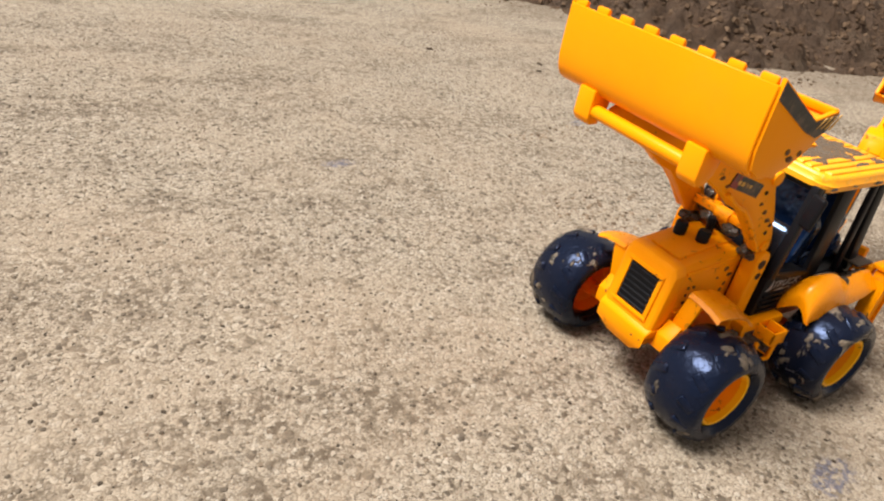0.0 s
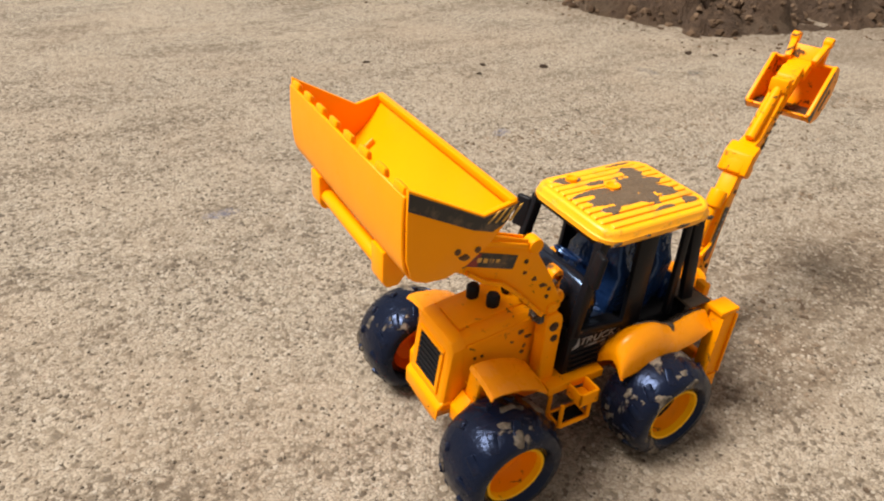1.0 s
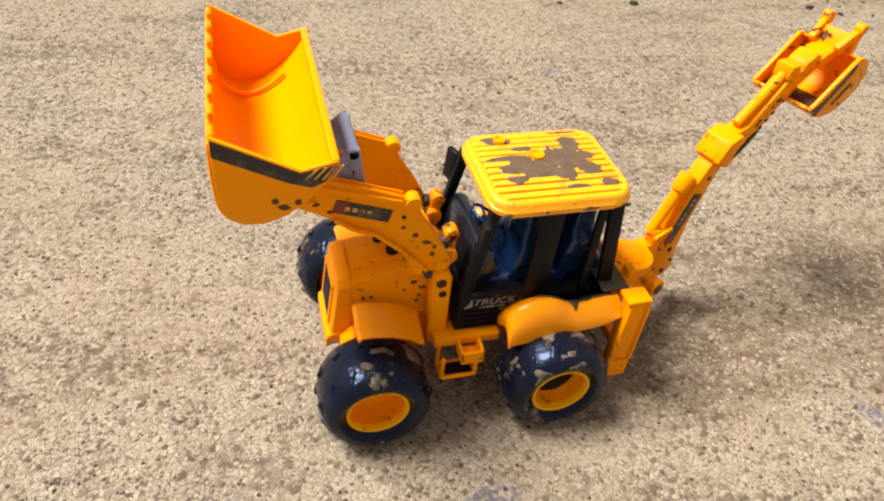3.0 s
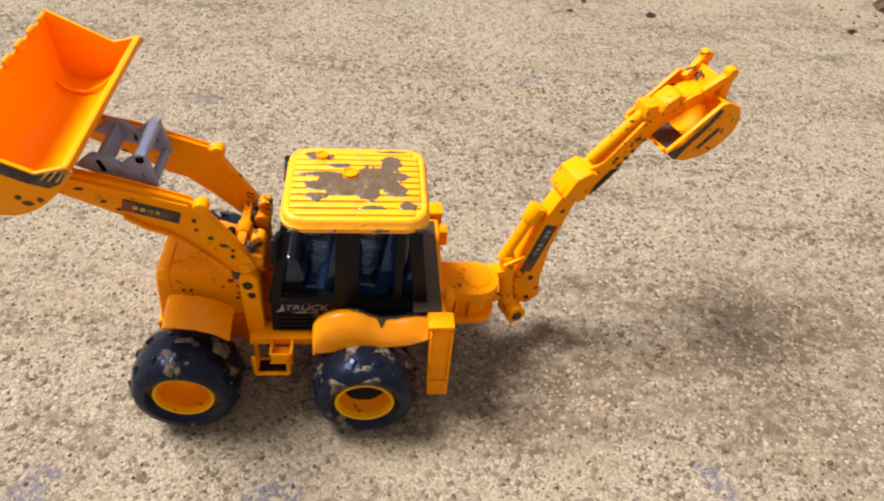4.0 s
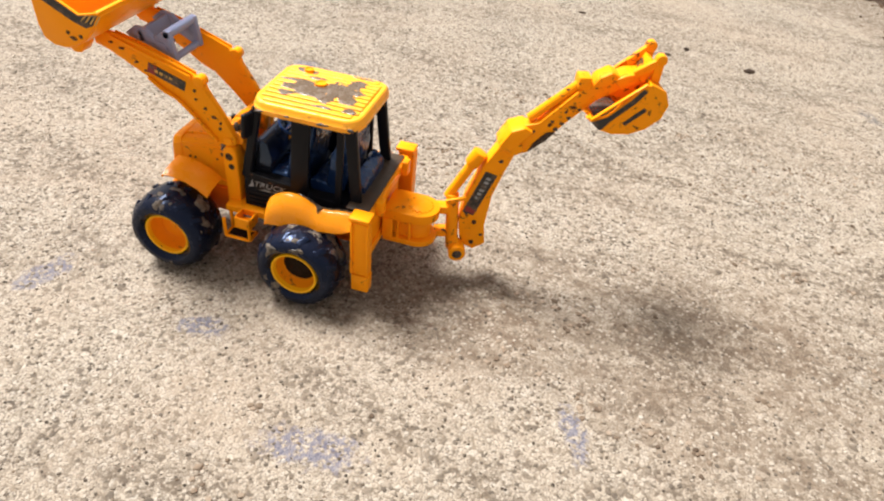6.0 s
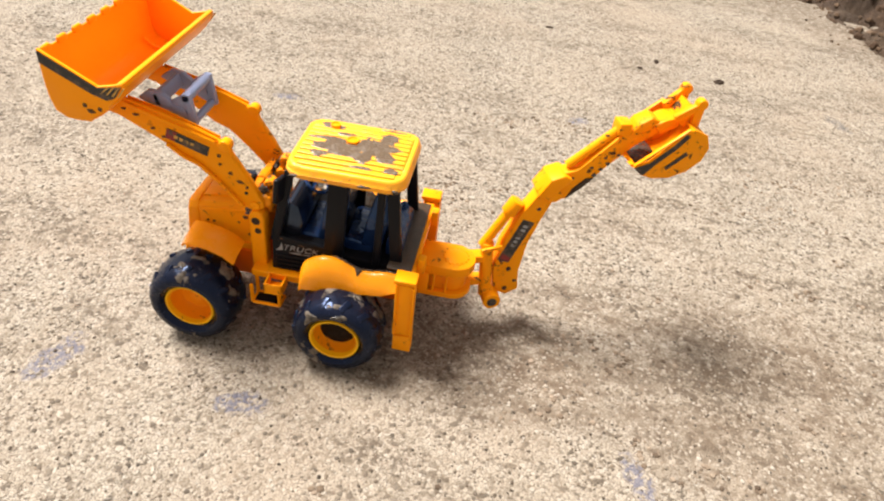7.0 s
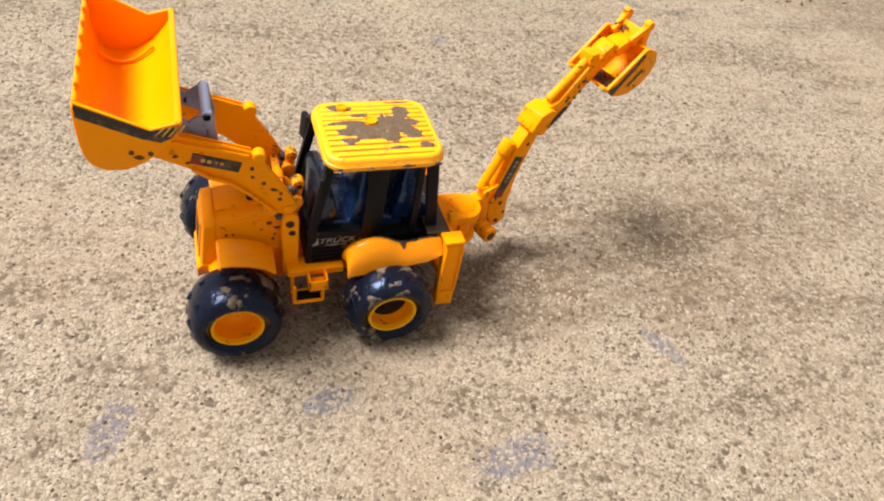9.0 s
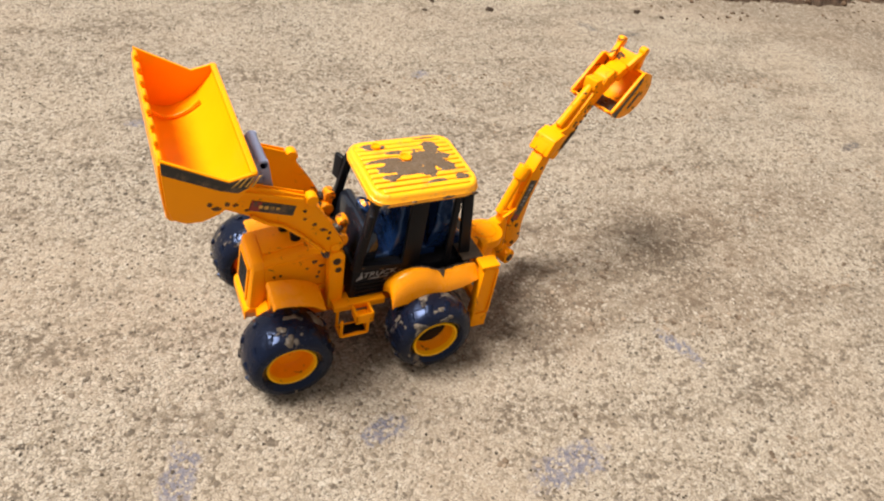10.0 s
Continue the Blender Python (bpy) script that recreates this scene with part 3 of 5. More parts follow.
def add_wheel(x, y, side, front):
    """One wheel; side -1 faces -y."""
    hub = Matrix.Translation((x, y, HUB_Z)) @ Matrix.Rotation(random.uniform(0, 6.28), 4, "Y")
    wide = 0.047 if front else 0.044
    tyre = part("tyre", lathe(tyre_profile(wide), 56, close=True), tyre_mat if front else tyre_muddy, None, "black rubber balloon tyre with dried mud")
    tyre.parent = toy
    tyre.matrix_basis = BASE @ hub
    for t in (-1, 1):
        for k in range(13):
            a = 2 * math.pi * (k + 0.5 * (t > 0)) / 13
            lug = new("lug", lug_mesh)
            lug.parent = tyre
            lug.matrix_basis = Matrix.Rotation(a, 4, "Y") @ Matrix.Translation((0, t * wide * 0.29, 0.0366)) @ Matrix.Rotation(-t * 0.42, 4, "X") @ Matrix.Rotation(t * 0.45, 4, "Z")
    part("tyre_mud", tyre_cake(wide, side, 7.3 * side + 40 * x, -0.40 if front else -0.20), dried_mud, tyre, "clotted grey-brown mud")
    lip = 0.0175 if front else 0.0175
    s = side
    floor_at = lip - (0.0150 if front else 0.0135)
    rim = lathe([(s * (lip - 0.004), 0.0222), (s * (lip + 0.0014), 0.0216), (s * (lip + 0.0019), 0.0206), (s * (lip + 0.0012), 0.0196), (s * (lip - 0.003), 0.0190)], 44)
    part("rim", rim, rim_lip, tyre, "bright yellow plastic rim")
    dish = lathe([(s * (lip - 0.003), 0.0190), (s * (lip - 0.009), 0.0180), (s * (floor_at + 0.002), 0.0166), (s * floor_at, 0.0150), (s * floor_at, 0.0060), (s * (floor_at + 0.0030), 0.0050), (s * (floor_at + 0.0034), 0.0)], 40)
    part("rim_dish", dish, rim_yellow, tyre, "deep yellow hollow of the rim")
    back = wide / 2 * 0.88
    inner = lathe([(-s * (back - 0.003), 0.0245), (-s * back, 0.0238), (-s * (back - 0.004), 0.0225), (-s * (back - 0.012), 0.0160), (-s * (back - 0.012), 0.0062), (-s * (back - 0.004), 0.0058), (-s * (back - 0.004), 0.0)], 36)
    part("rim_back", inner, orange, tyre, "orange plastic inner rim")
    if not front:
        plug = lathe([(s * (floor_at + 0.0040), 0.0), (s * (floor_at + 0.0045), 0.0070), (s * (floor_at + 0.0030), 0.0118), (s * (floor_at + 0.0022), 0.0140), (s * (floor_at + 0.0006), 0.0160)], 24)
        for v in plug.verts:
            v.co.y += s * 0.0012 * noise.noise((v.co.x * 160, v.co.z * 160, x * 40))
        part("hub_mud", plug, caked_mud, tyre, "dark muddy hub")


for wx, wy, fr in ((-0.065, 0.0608, True), (0.065, 0.0680, False)):
    for s in (-1, 1):
        add_wheel(wx, 0.0700 if fr and s > 0 else s * wy, s, fr)
for wx in (-0.065, 0.065):
    tpart("axle", rod((wx, -0.055, HUB_Z), (wx, 0.062, HUB_Z), 0.0045), orange, label="orange plastic axle")

# chassis, hood and nose
chassis = bmesh.new()
add_slab(chassis, [(-0.070, 0.036), (0.112, 0.036), (0.118, 0.050), (0.118, 0.064), (-0.074, 0.064), (-0.076, 0.048)], -0.026, 0.026)
tpart("chassis", soften(chassis, 0.002), orange)


def hood(secs):
    bm = bmesh.new()
    loops = []
    for x, w, zb, zs, zt in secs:
        loops.append([bm.verts.new((x, y, z)) for y, z in ((-w, zb), (-w, zs), (-w * 0.86, zt - 0.0008), (-w * 0.60, zt), (w * 0.60, zt), (w * 0.86, zt - 0.0008), (w, zs), (w, zb))])
    for a, b in zip(loops, loops[1:]):
        for k in range(8):
            j = (k + 1) % 8
            bm.faces.new((a[k], a[j], b[j], b[k]))
    bm.faces.new(loops[0])
    bm.faces.new(loops[-1][::-1])
    for v in bm.verts:
        if v.co.x < -0.08 and v.co.z < 0.06:
            v.co.x -= 0.0052
    return soften(bm, 0.0005, angle=14)


# cross-sections from the nose back: x, half width, base, shoulder, crown
HOOD = [(-0.0790, 0.0222, 0.050, 0.1010, 0.1050), (-0.060, 0.0232, 0.049, 0.1046, 0.1088), (-0.034, 0.0236, 0.049, 0.1080, 0.1124), (-0.019, 0.0232, 0.049, 0.1086, 0.1130)]
COWL = [(-0.0848, 0.0205, 0.052, 0.0970, 0.1025), (-0.0832, 0.0230, 0.050, 0.0990, 0.1056), (-0.0745, 0.0233, 0.0495, 0.1008, 0.1073)]
hood_ob = tpart("hood", hood(HOOD), yellow, sharp=14)
tpart("nose_cowl", hood(COWL), yellow_clean, hood_ob)
panel = bmesh.new()
add_slab(panel, [(-0.0735, 0.1062), (-0.0735, 0.1082), (-0.060, 0.1104), (-0.034, 0.1139), (-0.020, 0.1144), (-0.020, 0.1110)], -0.0130, 0.0130)
tpart("hood_panel", soften(panel, 0.0007), yellow, hood_ob)
for s in (-1, 1):
    tpart("hood_edge", bar((-0.0730, s * 0.0236, 0.1010), (-0.0215, s * 0.0240, 0.1078), 0.0030, 0.0016, width=0.0005), yellow, hood_ob)
    tpart("hood_sill", box((-0.0720, -0.0240), sorted((s * 0.0225, s * 0.0250)), (0.0690, 0.0715), 0.0006), yellow, hood_ob)
nose = bmesh.new()
add_slab(nose, [(-0.0925, 0.042), (-0.0890, 0.0335), (-0.066, 0.0335), (-0.066, 0.0575), (-0.0885, 0.0575), (-0.0925, 0.0535)], -0.0265, 0.0265)
for v in nose.verts:
    if v.co.z < 0.037:
        v.co.y *= 0.50
    if v.co.x < -0.085:
        v.co.y *= 0.88
tpart("front_bumper", soften(nose, 0.0015), yellow)
NOSE = Matrix.Translation((-0.0872, 0, 0.0785)) @ Matrix.Rotation(radians(6.5), 4, "Y")
frame_bm = bmesh.new()
for y0, y1, z0, z1 in ((-0.0165, 0.0165, 0.0152, 0.0182), (-0.0165, 0.0165, -0.0182, -0.0152), (-0.0165, -0.0130, -0.0152, 0.0152), (0.0130, 0.0165, -0.0152, 0.0152)):
    add_box(frame_bm, (-0.0014, 0.0020), (y0, y1), (z0, z1), NOSE)
tpart("grille_frame", soften(frame_bm, 0.0006), yellow, hood_ob)
grille = bmesh.new()
add_box(grille, (-0.0004, 0.0020), (-0.0130, 0.0130), (-0.0152, 0.0152), NOSE)
for k in range(7):
    z = -0.0140 + 0.0042 * k
    add_box(grille, (-0.0014, 0.0), (-0.0127, 0.0127), (z, z + 0.0022), NOSE)
tpart("grille", soften(grille, 0.0004, 1), black, hood_ob, "black slatted radiator grille")
for ex, ey in ((-0.0500, 0.0105), (-0.0435, -0.0045)):
    cap = lathe([(0, 0.0), (0, 0.0042), (0.006, 0.0046), (0.0105, 0.0046), (0.0120, 0.0038), (0.0125, 0.0)], 18)
    bmesh.ops.transform(cap, matrix=Matrix.Translation((ex, ey, 0.1090)) @ Matrix.Rotation(radians(90), 4, "X"), verts=cap.verts[:])
    tpart("exhaust_stub", cap, black, hood_ob, "short black exhaust stub")
# vent holes drawn as black discs in place of the shade inside them
for sx in (-0.0665, -0.061):
    for sz in (0.089, 0.083, 0.077):
        tpart("vent_hole_shade", rod((sx, -0.0232, sz), (sx, -0.0238, sz), 0.0011, n=8), black, hood_ob)


# fenders
def front_fender(s):
    bm = bmesh.new()
    path = [(-0.0755, 0.0878), (-0.0735, 0.0905), (-0.066, 0.0908), (-0.052, 0.0885), (-0.040, 0.0838), (-0.0305, 0.0765)]
    rows = []
    for x, z in path:
        rows.append([bm.verts.new((x, s * y, z + dz)) for y, dz in ((0.0310, 0.0018), (0.0390, 0.0016), (0.0500, 0.0), (0.0580, -0.0028))])
    for a, b in zip(rows, rows[1:]):
        for k in range(3):
            bm.faces.new((a[k], a[k + 1], b[k + 1], b[k]))
    bmesh.ops.recalc_face_normals(bm, faces=bm.faces[:])
    bmesh.ops.solidify(bm, geom=bm.faces[:], thickness=0.0018)
    return bm


for s in (-1, 1):
    tpart("front_fender", front_fender(s), yellow_gloss)
    # stepped bracket between nose and fender
    br = bmesh.new()
    add_slab(br, [(-0.083, 0.044), (-0.060, 0.044), (-0.060, 0.064), (-0.068, 0.068), (-0.0705, 0.062), (-0.0745, 0.0655), (-0.083, 0.056)], s * 0.0235, s * 0.036)
    tpart("fender_bracket", soften(br, 0.001), yellow)
    tpart("fender_stay", bar((-0.0715, s * 0.0300, 0.055), (-0.0725, s * 0.0365, 0.0895), 0.003, 0.012, up=(0, 1, 0)), yellow)


# rear fender along the wheel: x, crest height, lower edge
FENDER = [(0.0285, 0.0740, 0.0650), (0.0280, 0.0830, 0.0656), (0.0325, 0.0905, 0.0664), (0.0410, 0.0958, 0.0673), (0.0510, 0.0980, 0.0682),
          (0.0620, 0.0962, 0.0695), (0.0735, 0.0905, 0.0715), (0.0860, 0.0898, 0.0732), (0.0980, 0.0920, 0.0752), (0.1105, 0.0918, 0.0812)]


def fender_across(z, low):
    """The section from the cab outwards: an inner slope, a crest, a slanting outer face."""
    return [(0.0385, z - 0.0125), (0.0450, z - 0.0060), (0.0510, z - 0.0008), (0.0535, z), (0.0560, z - 0.0010), (0.0592, z - 0.0042), (0.0620, z - 0.0085), (0.0638, 0.5 * (z - 0.0085) + 0.5 * low), (0.0644, low)]


def rear_fender(s):
    """A moulded fender: arched in front, sagging to the rear."""
    bm = bmesh.new()
    rows = [[bm.verts.new((x, s * y, h)) for y, h in fender_across(z, low)] for x, z, low in smooth_line(FENDER)]
    for a, b in zip(rows, rows[1:]):
        for k in range(len(a) - 1):
            bm.faces.new((a[k], a[k + 1], b[k + 1], b[k]))
    bmesh.ops.recalc_face_normals(bm, faces=bm.faces[:])
    bmesh.ops.solidify(bm, geom=bm.faces[:], thickness=0.0012)
    return bm


def fender_cake(s):
    """Wet mud lying against the cab, with a tongue that runs over the crest."""
    bm = bmesh.new()
    rows = []
    for x, z, low in smooth_line(FENDER, 10):
        if not 0.050 < x < 0.109:
            continue
        fine = 0.5 * noise.noise((x * 110, s, 2)) + 0.35 * noise.noise((x * 300, s, 5))
        reach = 2.35 + fine + 2.9 * math.exp(-((x - 0.0770) / 0.0030) ** 2) - 2.0 * max(0.0, (0.058 - x) / 0.008)
        line = fender_across(z, low)
        row = []
        for i in range(15):
            u = min(max(reach, 0.3) * i / 14, 7.99)
            k = int(u)
            (y0, z0), (y1, z1) = line[k], line[k + 1]
            f = u - k
            swell = 0.0016 * min(1.0, (14 - i) / 2) + 0.0007 * noise.noise((x * 240, i * 0.5, s)) - 0.0003
            row.append(bm.verts.new((x, s * (y0 + (y1 - y0) * f + (0.6 * swell if u > 3.5 else 0)), z0 + (z1 - z0) * f + swell)))
        rows.append(row)
    for a, b in zip(rows, rows[1:]):
        for k in range(14):
            bm.faces.new((a[k], a[k + 1], b[k + 1], b[k]))
    bmesh.ops.recalc_face_normals(bm, faces=bm.faces[:])
    return bm


for s in (-1, 1):
    fender = tpart("rear_fender", rear_fender(s), yellow_gloss, sharp=60)
    tpart("mud_cake", fender_cake(s), wet_mud, fender, "dark wet mud")

# cab
cab = bmesh.new()
add_slab(cab, [(-0.004, 0.060), (0.114, 0.060), (0.114, 0.0875), (0.090, 0.0885), (0.052, 0.0885), (0.040, 0.0955), (-0.002, 0.0975)], -0.0395, 0.0395)
cab_ob = tpart("cab_body", soften(cab, 0.0012), black, label="black plastic cab tub")
for s in (-1, 1):
    for p, q, w, d in (((0.000, s * 0.0380, 0.094), (0.0145, s * 0.0345, 0.164), 0.0075, 0.0060),
                       ((0.0510, s * 0.0388, 0.086), (0.0545, s * 0.0352, 0.164), 0.0165, 0.004),
                       ((0.1060, s * 0.0388, 0.086), (0.0985, s * 0.0352, 0.164), 0.010, 0.005),
                       ((0.0880, s * 0.0390, 0.086), (0.0900, s * 0.0355, 0.164), 0.006, 0.004)):
        tpart("pillar", bar(p, q, w, d), black, cab_ob)
    tpart("window_rail", bar((-0.001, s * 0.0385, 0.0985), (0.058, s * 0.0385, 0.0905), 0.005, 0.004), black, cab_ob)
    tpart("roof_rail", bar((0.014, s * 0.035, 0.1615), (0.104, s * 0.035, 0.1615), 0.004, 0.005), black, cab_ob)
    # door louvres
    for k in range(4):
        z = 0.0655 + 0.0045 * k
        tpart("louvre", bar((0.001, s * 0.0400, z), (0.026, s * 0.0400, z), 0.0022, 0.0020, width=0.0004), black, cab_ob)
tpart("rear_crossbar", bar((0.0985, -0.036, 0.1615), (0.0985, 0.036, 0.1615), 0.004, 0.005, up=(1, 0, 0)), black, cab_ob)
tpart("front_crossbar", bar((0.0145, -0.036, 0.1615), (0.0145, 0.036, 0.1615), 0.004, 0.005, up=(1, 0, 0)), black, cab_ob)
tpart("dashboard", slab([(0.000, 0.094), (0.020, 0.094), (0.0235, 0.112), (0.0200, 0.127), (0.0130, 0.132), (0.0060, 0.127)], -0.033, 0.033, 0.004), gloss_black, cab_ob)
tpart("steering_column", rod((0.014, 0.004, 0.112), (0.0235, 0.004, 0.128), 0.0022), seat_black, cab_ob)
sw = bmesh.new()
for k in range(20):
    a, b = 2 * math.pi * k / 20, 2 * math.pi * (k + 1) / 20
    c = Vector((0.0240, 0.004, 0.1290))
    u, v = Vector((0, 1, 0)), Vector((0.86, 0, -0.51))
    add_rod(sw, c + 0.011 * (u * math.cos(a) + v * math.sin(a)), c + 0.011 * (u * math.cos(b) + v * math.sin(b)), 0.0013, n=6)
add_rod(sw, (0.024, -0.007, 0.129), (0.024, 0.015, 0.129), 0.001, n=6)
tpart("steering_wheel", sw, seat_black, cab_ob)


def seat(cx, cy):
    """A moulded seat: squab, tall waisted back with a rounded top, thick at the foot."""
    bm = bmesh.new()
    add_slab(bm, [(cx - 0.014, 0.086), (cx + 0.012, 0.086), (cx + 0.013, 0.097), (cx - 0.010, 0.100), (cx - 0.015, 0.097)], cy - 0.025, cy + 0.025)
    m = Matrix.Translation((cx + 0.012, cy, 0.103)) @ Matrix.Rotation(radians(10), 4, "Y")
    out = [(-0.0255, -0.010), (0.0255, -0.010), (0.0275, 0.022), (0.0225, 0.031), (0.0205, 0.038), (0.0180, 0.050), (0.0100, 0.0555), (-0.0100, 0.0555), (-0.0180, 0.050), (-0.0205, 0.038), (-0.0225, 0.031), (-0.0275, 0.022)]
    front = [bm.verts.new(m @ Vector((-0.0095 + 0.10 * max(0.0, z - 0.02), y, z))) for y, z in out]
    back = [bm.verts.new(m @ Vector((0.0095 - 0.10 * max(0.0, z - 0.02), y * 0.94, z))) for y, z in out]
    bm.faces.new(front)
    bm.faces.new(back[::-1])
    for k in range(len(out)):
        j = (k + 1) % len(out)
        bm.faces.new((front[k], back[k], back[j], front[j]))
    bmesh.ops.recalc_face_normals(bm, faces=bm.faces[:])
    return soften(bm, 0.0024, 3)


tpart("driver_seat", seat(0.033, -0.004), seat_black, cab_ob, "glossy black moulded seat")
tpart("rear_seat", seat(0.070, -0.002), seat_black, cab_ob, "glossy blue-black moulded seat")
tpart("rear_console", slab([(0.092, 0.088), (0.108, 0.088), (0.108, 0.104), (0.098, 0.112), (0.093, 0.106)], -0.027, 0.027, 0.003), seat_black, cab_ob)
for cy in (-0.014, 0.014):
    lev = bmesh.new()
    add_rod(lev, (0.090, cy, 0.110), (0.092, cy, 0.128), 0.0014, n=8)
    bmesh.ops.create_uvsphere(lev, u_segments=10, v_segments=8, radius=0.0030, matrix=Matrix.Translation((0.092, cy, 0.129)))
    tpart("control_lever", lev, seat_black, cab_ob)
for s in (-1, 1):
    mr = bmesh.new()
    turned = Matrix.Translation((0.0075, s * 0.0415, 0.1490)) @ Matrix.Rotation(s * 0.35, 4, "Z") @ Matrix.Rotation(0.12, 4, "Y")
    add_box(mr, (-0.0024, 0.0024), (-0.0060, 0.0060), (-0.0125, 0.0115), turned)
    add_bar(mr, (0.0070, s * 0.0420, 0.1400), (0.0095, s * 0.0360, 0.1400), 0.0036, 0.0036, up=(0, 0, 1))
    tpart("wing_mirror", soften(mr, 0.0018, 3), black, cab_ob)


# roof
def roof():
    bm = bmesh.new()
    base = rounded(0.0100, 0.1085, -0.0420, 0.0420, 0.0135, 3)
    levels = [(-0.0026, 0.1605), (-0.0026, 0.1634), (0.0, 0.1638), (0.0, 0.1662), (-0.0008, 0.1668), (-0.0012, 0.1700), (-0.0022, 0.1718), (-0.0036, 0.1725), (-0.0046, 0.1721)]
    mid = Vector((0.05925, 0.0))
    loops = []
    for inset, z in levels:
        row = []
        for x, y in base:
            kx = 1 + inset / 0.04875
            ky = 1 + inset / 0.0420
            row.append(bm.verts.new((mid.x + (x - mid.x) * kx, y * ky, z + 0.0022 * (1 - (y / 0.0420) ** 2) * (z > 0.165))))
        loops.append(row)
    n = len(base)
    for a, b in zip(loops, loops[1:]):
        for k in range(n):
            j = (k + 1) % n
            bm.faces.new((a[k], a[j], b[j], b[k]))
    bm.faces.new(loops[-1])
    bm.faces.new(loops[0][::-1])
    return bm


roof_ob = tpart("roof", roof(), roof_mat, label="yellow ribbed cab roof caked with brown mud", sharp=50)
for k in range(11):
    y = -0.0330 + 0.0066 * k
    half = 0.0436 if abs(y) < 0.029 else 0.0395
    z = 0.1722 + 0.0022 * (1 - (y / 0.0420) ** 2)
    rib_bm = slab([(0.05925 - half, z - 0.0012), (0.05925 + half, z - 0.0012), (0.05925 + half - 0.001, z + 0.0006), (0.05925 - half + 0.001, z + 0.0006)], y - 0.0026, y + 0.0026, 0.0005)
    tpart("rib", rib_bm, roof_mat, roof_ob)
for bx, by, br in ((0.0545, 0.0060, 0.0054), (0.0345, 0.0262, 0.0042)):
    boss = lathe([(0, 0.0), (0.0, br), (0.0032, br), (0.0034, br * 0.8), (0.0024, br * 0.62), (0.0024, 0.0)], 20)
    bmesh.ops.transform(boss, matrix=Matrix.Translation((bx, by, 0.1735)) @ Matrix.Rotation(radians(90), 4, "X"), verts=boss.verts[:])
    tpart("screw_boss", boss, yellow_clean, roof_ob)



def roof_cake():
    """Ragged patches of wet mud lying over the ribs."""
    spots = ((0.64, 0.47, 0.13, 0.13), (0.77, 0.24, 0.06, 0.10), (0.83, 0.45, 0.06, 0.05), (0.80, 0.66, 0.07, 0.07), (0.60, 0.70, 0.06, 0.08), (0.48, 0.55, 0.10, 0.06), (0.27, 0.43, 0.15, 0.035),
             (0.24, 0.60, 0.09, 0.06), (0.38, 0.66, 0.09, 0.06), (0.20, 0.75, 0.06, 0.04), (0.16, 0.10, 0.06, 0.05), (0.78, 0.02, 0.10, 0.015), (0.90, 0.88, 0.05, 0.035), (0.62, 0.90, 0.06, 0.02), (0.33, 0.52, 0.11, 0.05), (0.36, 0.28, 0.07, 0.03), (0.50, 0.66, 0.06, 0.05))
    nu, nv = 110, 84
    x0, x1, y0, y1 = 0.0155, 0.1030, 0.0355, -0.0360

    def wet(u, v):
        best = max(math.exp(-(((u - a) / (1.7 * c)) ** 2 + ((v - b) / (1.7 * d)) ** 2)) for a, b, c, d in spots)
        best -= 0.7 * math.exp(-((u - 0.446) / 0.050) ** 2 - ((v - 0.41) / 0.062) ** 2)
        y = y0 + (y1 - y0) * v
        rib = abs(math.sin(math.pi * (y + 0.0330 + 0.0033) / 0.0066))
        thin = 0.16 * max(0.0, rib - 0.35) * (1 - min(1.0, max(0.0, (best - 0.45) / 0.25)))
        return best + 0.20 * noise.noise((u * 13, v * 11, 3)) + 0.16 * noise.noise((u * 31, v * 27, 8)) - thin - 0.36

    bm = bmesh.new()
    grid = {}

    def vert(i, j):
        if (i, j) not in grid:
            u, v = i / nu, j / nv
            x, y = x0 + (x1 - x0) * u, y0 + (y1 - y0) * v
            w = max(0.0, min(1.0, wet(u, v) * 4))
            z = 0.1722 + 0.0022 * (1 - (y / 0.0420) ** 2)
            grid[i, j] = bm.verts.new((x, y, z - 0.0002 + 0.0012 * w ** 0.5 + 0.0003 * noise.noise((u * 40, v * 40, 1))))
        return grid[i, j]

    for i in range(nu):
        for j in range(nv):
            if wet((i + 0.5) / nu, (j + 0.5) / nv) > 0:
                bm.faces.new((vert(i, j), vert(i + 1, j), vert(i + 1, j + 1), vert(i, j + 1)))
    return bm


def roof_mud_material():
    m = Nodes("roof_mud", 0.4, spec=0.5)
    col = m.mix(m.noise(110, 5), (0.080, 0.052, 0.031), (0.150, 0.102, 0.062))
    return m.done(col, m.ramp(m.noise(150, 4), [(0.44, 0.07), (0.62, 0.6)]), m.bump(m.noise(230, 5), 0.7, 0.0012))


tpart("roof_mud", roof_cake(), roof_mud_material(), roof_ob, "brown wet mud on the ribs", sharp=80)

# lettering and print on the door
font = bpy.data.curves.new("door_lettering", "FONT")
font.body = "TRUCK"
font.size = 0.0098
font.shear = 0.25
font.extrude = 0.0002
font.materials.append(decal_grey)
draft = new("draft", font)
bpy.context.view_layer.update()
lettering = new("door_lettering", bpy.data.meshes.new_from_object(draft.evaluated_get(bpy.context.evaluated_depsgraph_get())))
bpy.data.objects.remove(draft)
lettering.parent = cab_ob
lettering.matrix_basis = BASE @ pose(0.0065, -0.0400, 0.0855, 90, 0, 0)
lettering.scale = (0.98, 0.80, 1)
tpart("door_stripe", slab([(0.001, 0.0835), (0.007, 0.0848), (0.006, 0.0925), (0.0045, 0.0875)], -0.0402, -0.0394, 0.0), decal_grey, cab_ob)
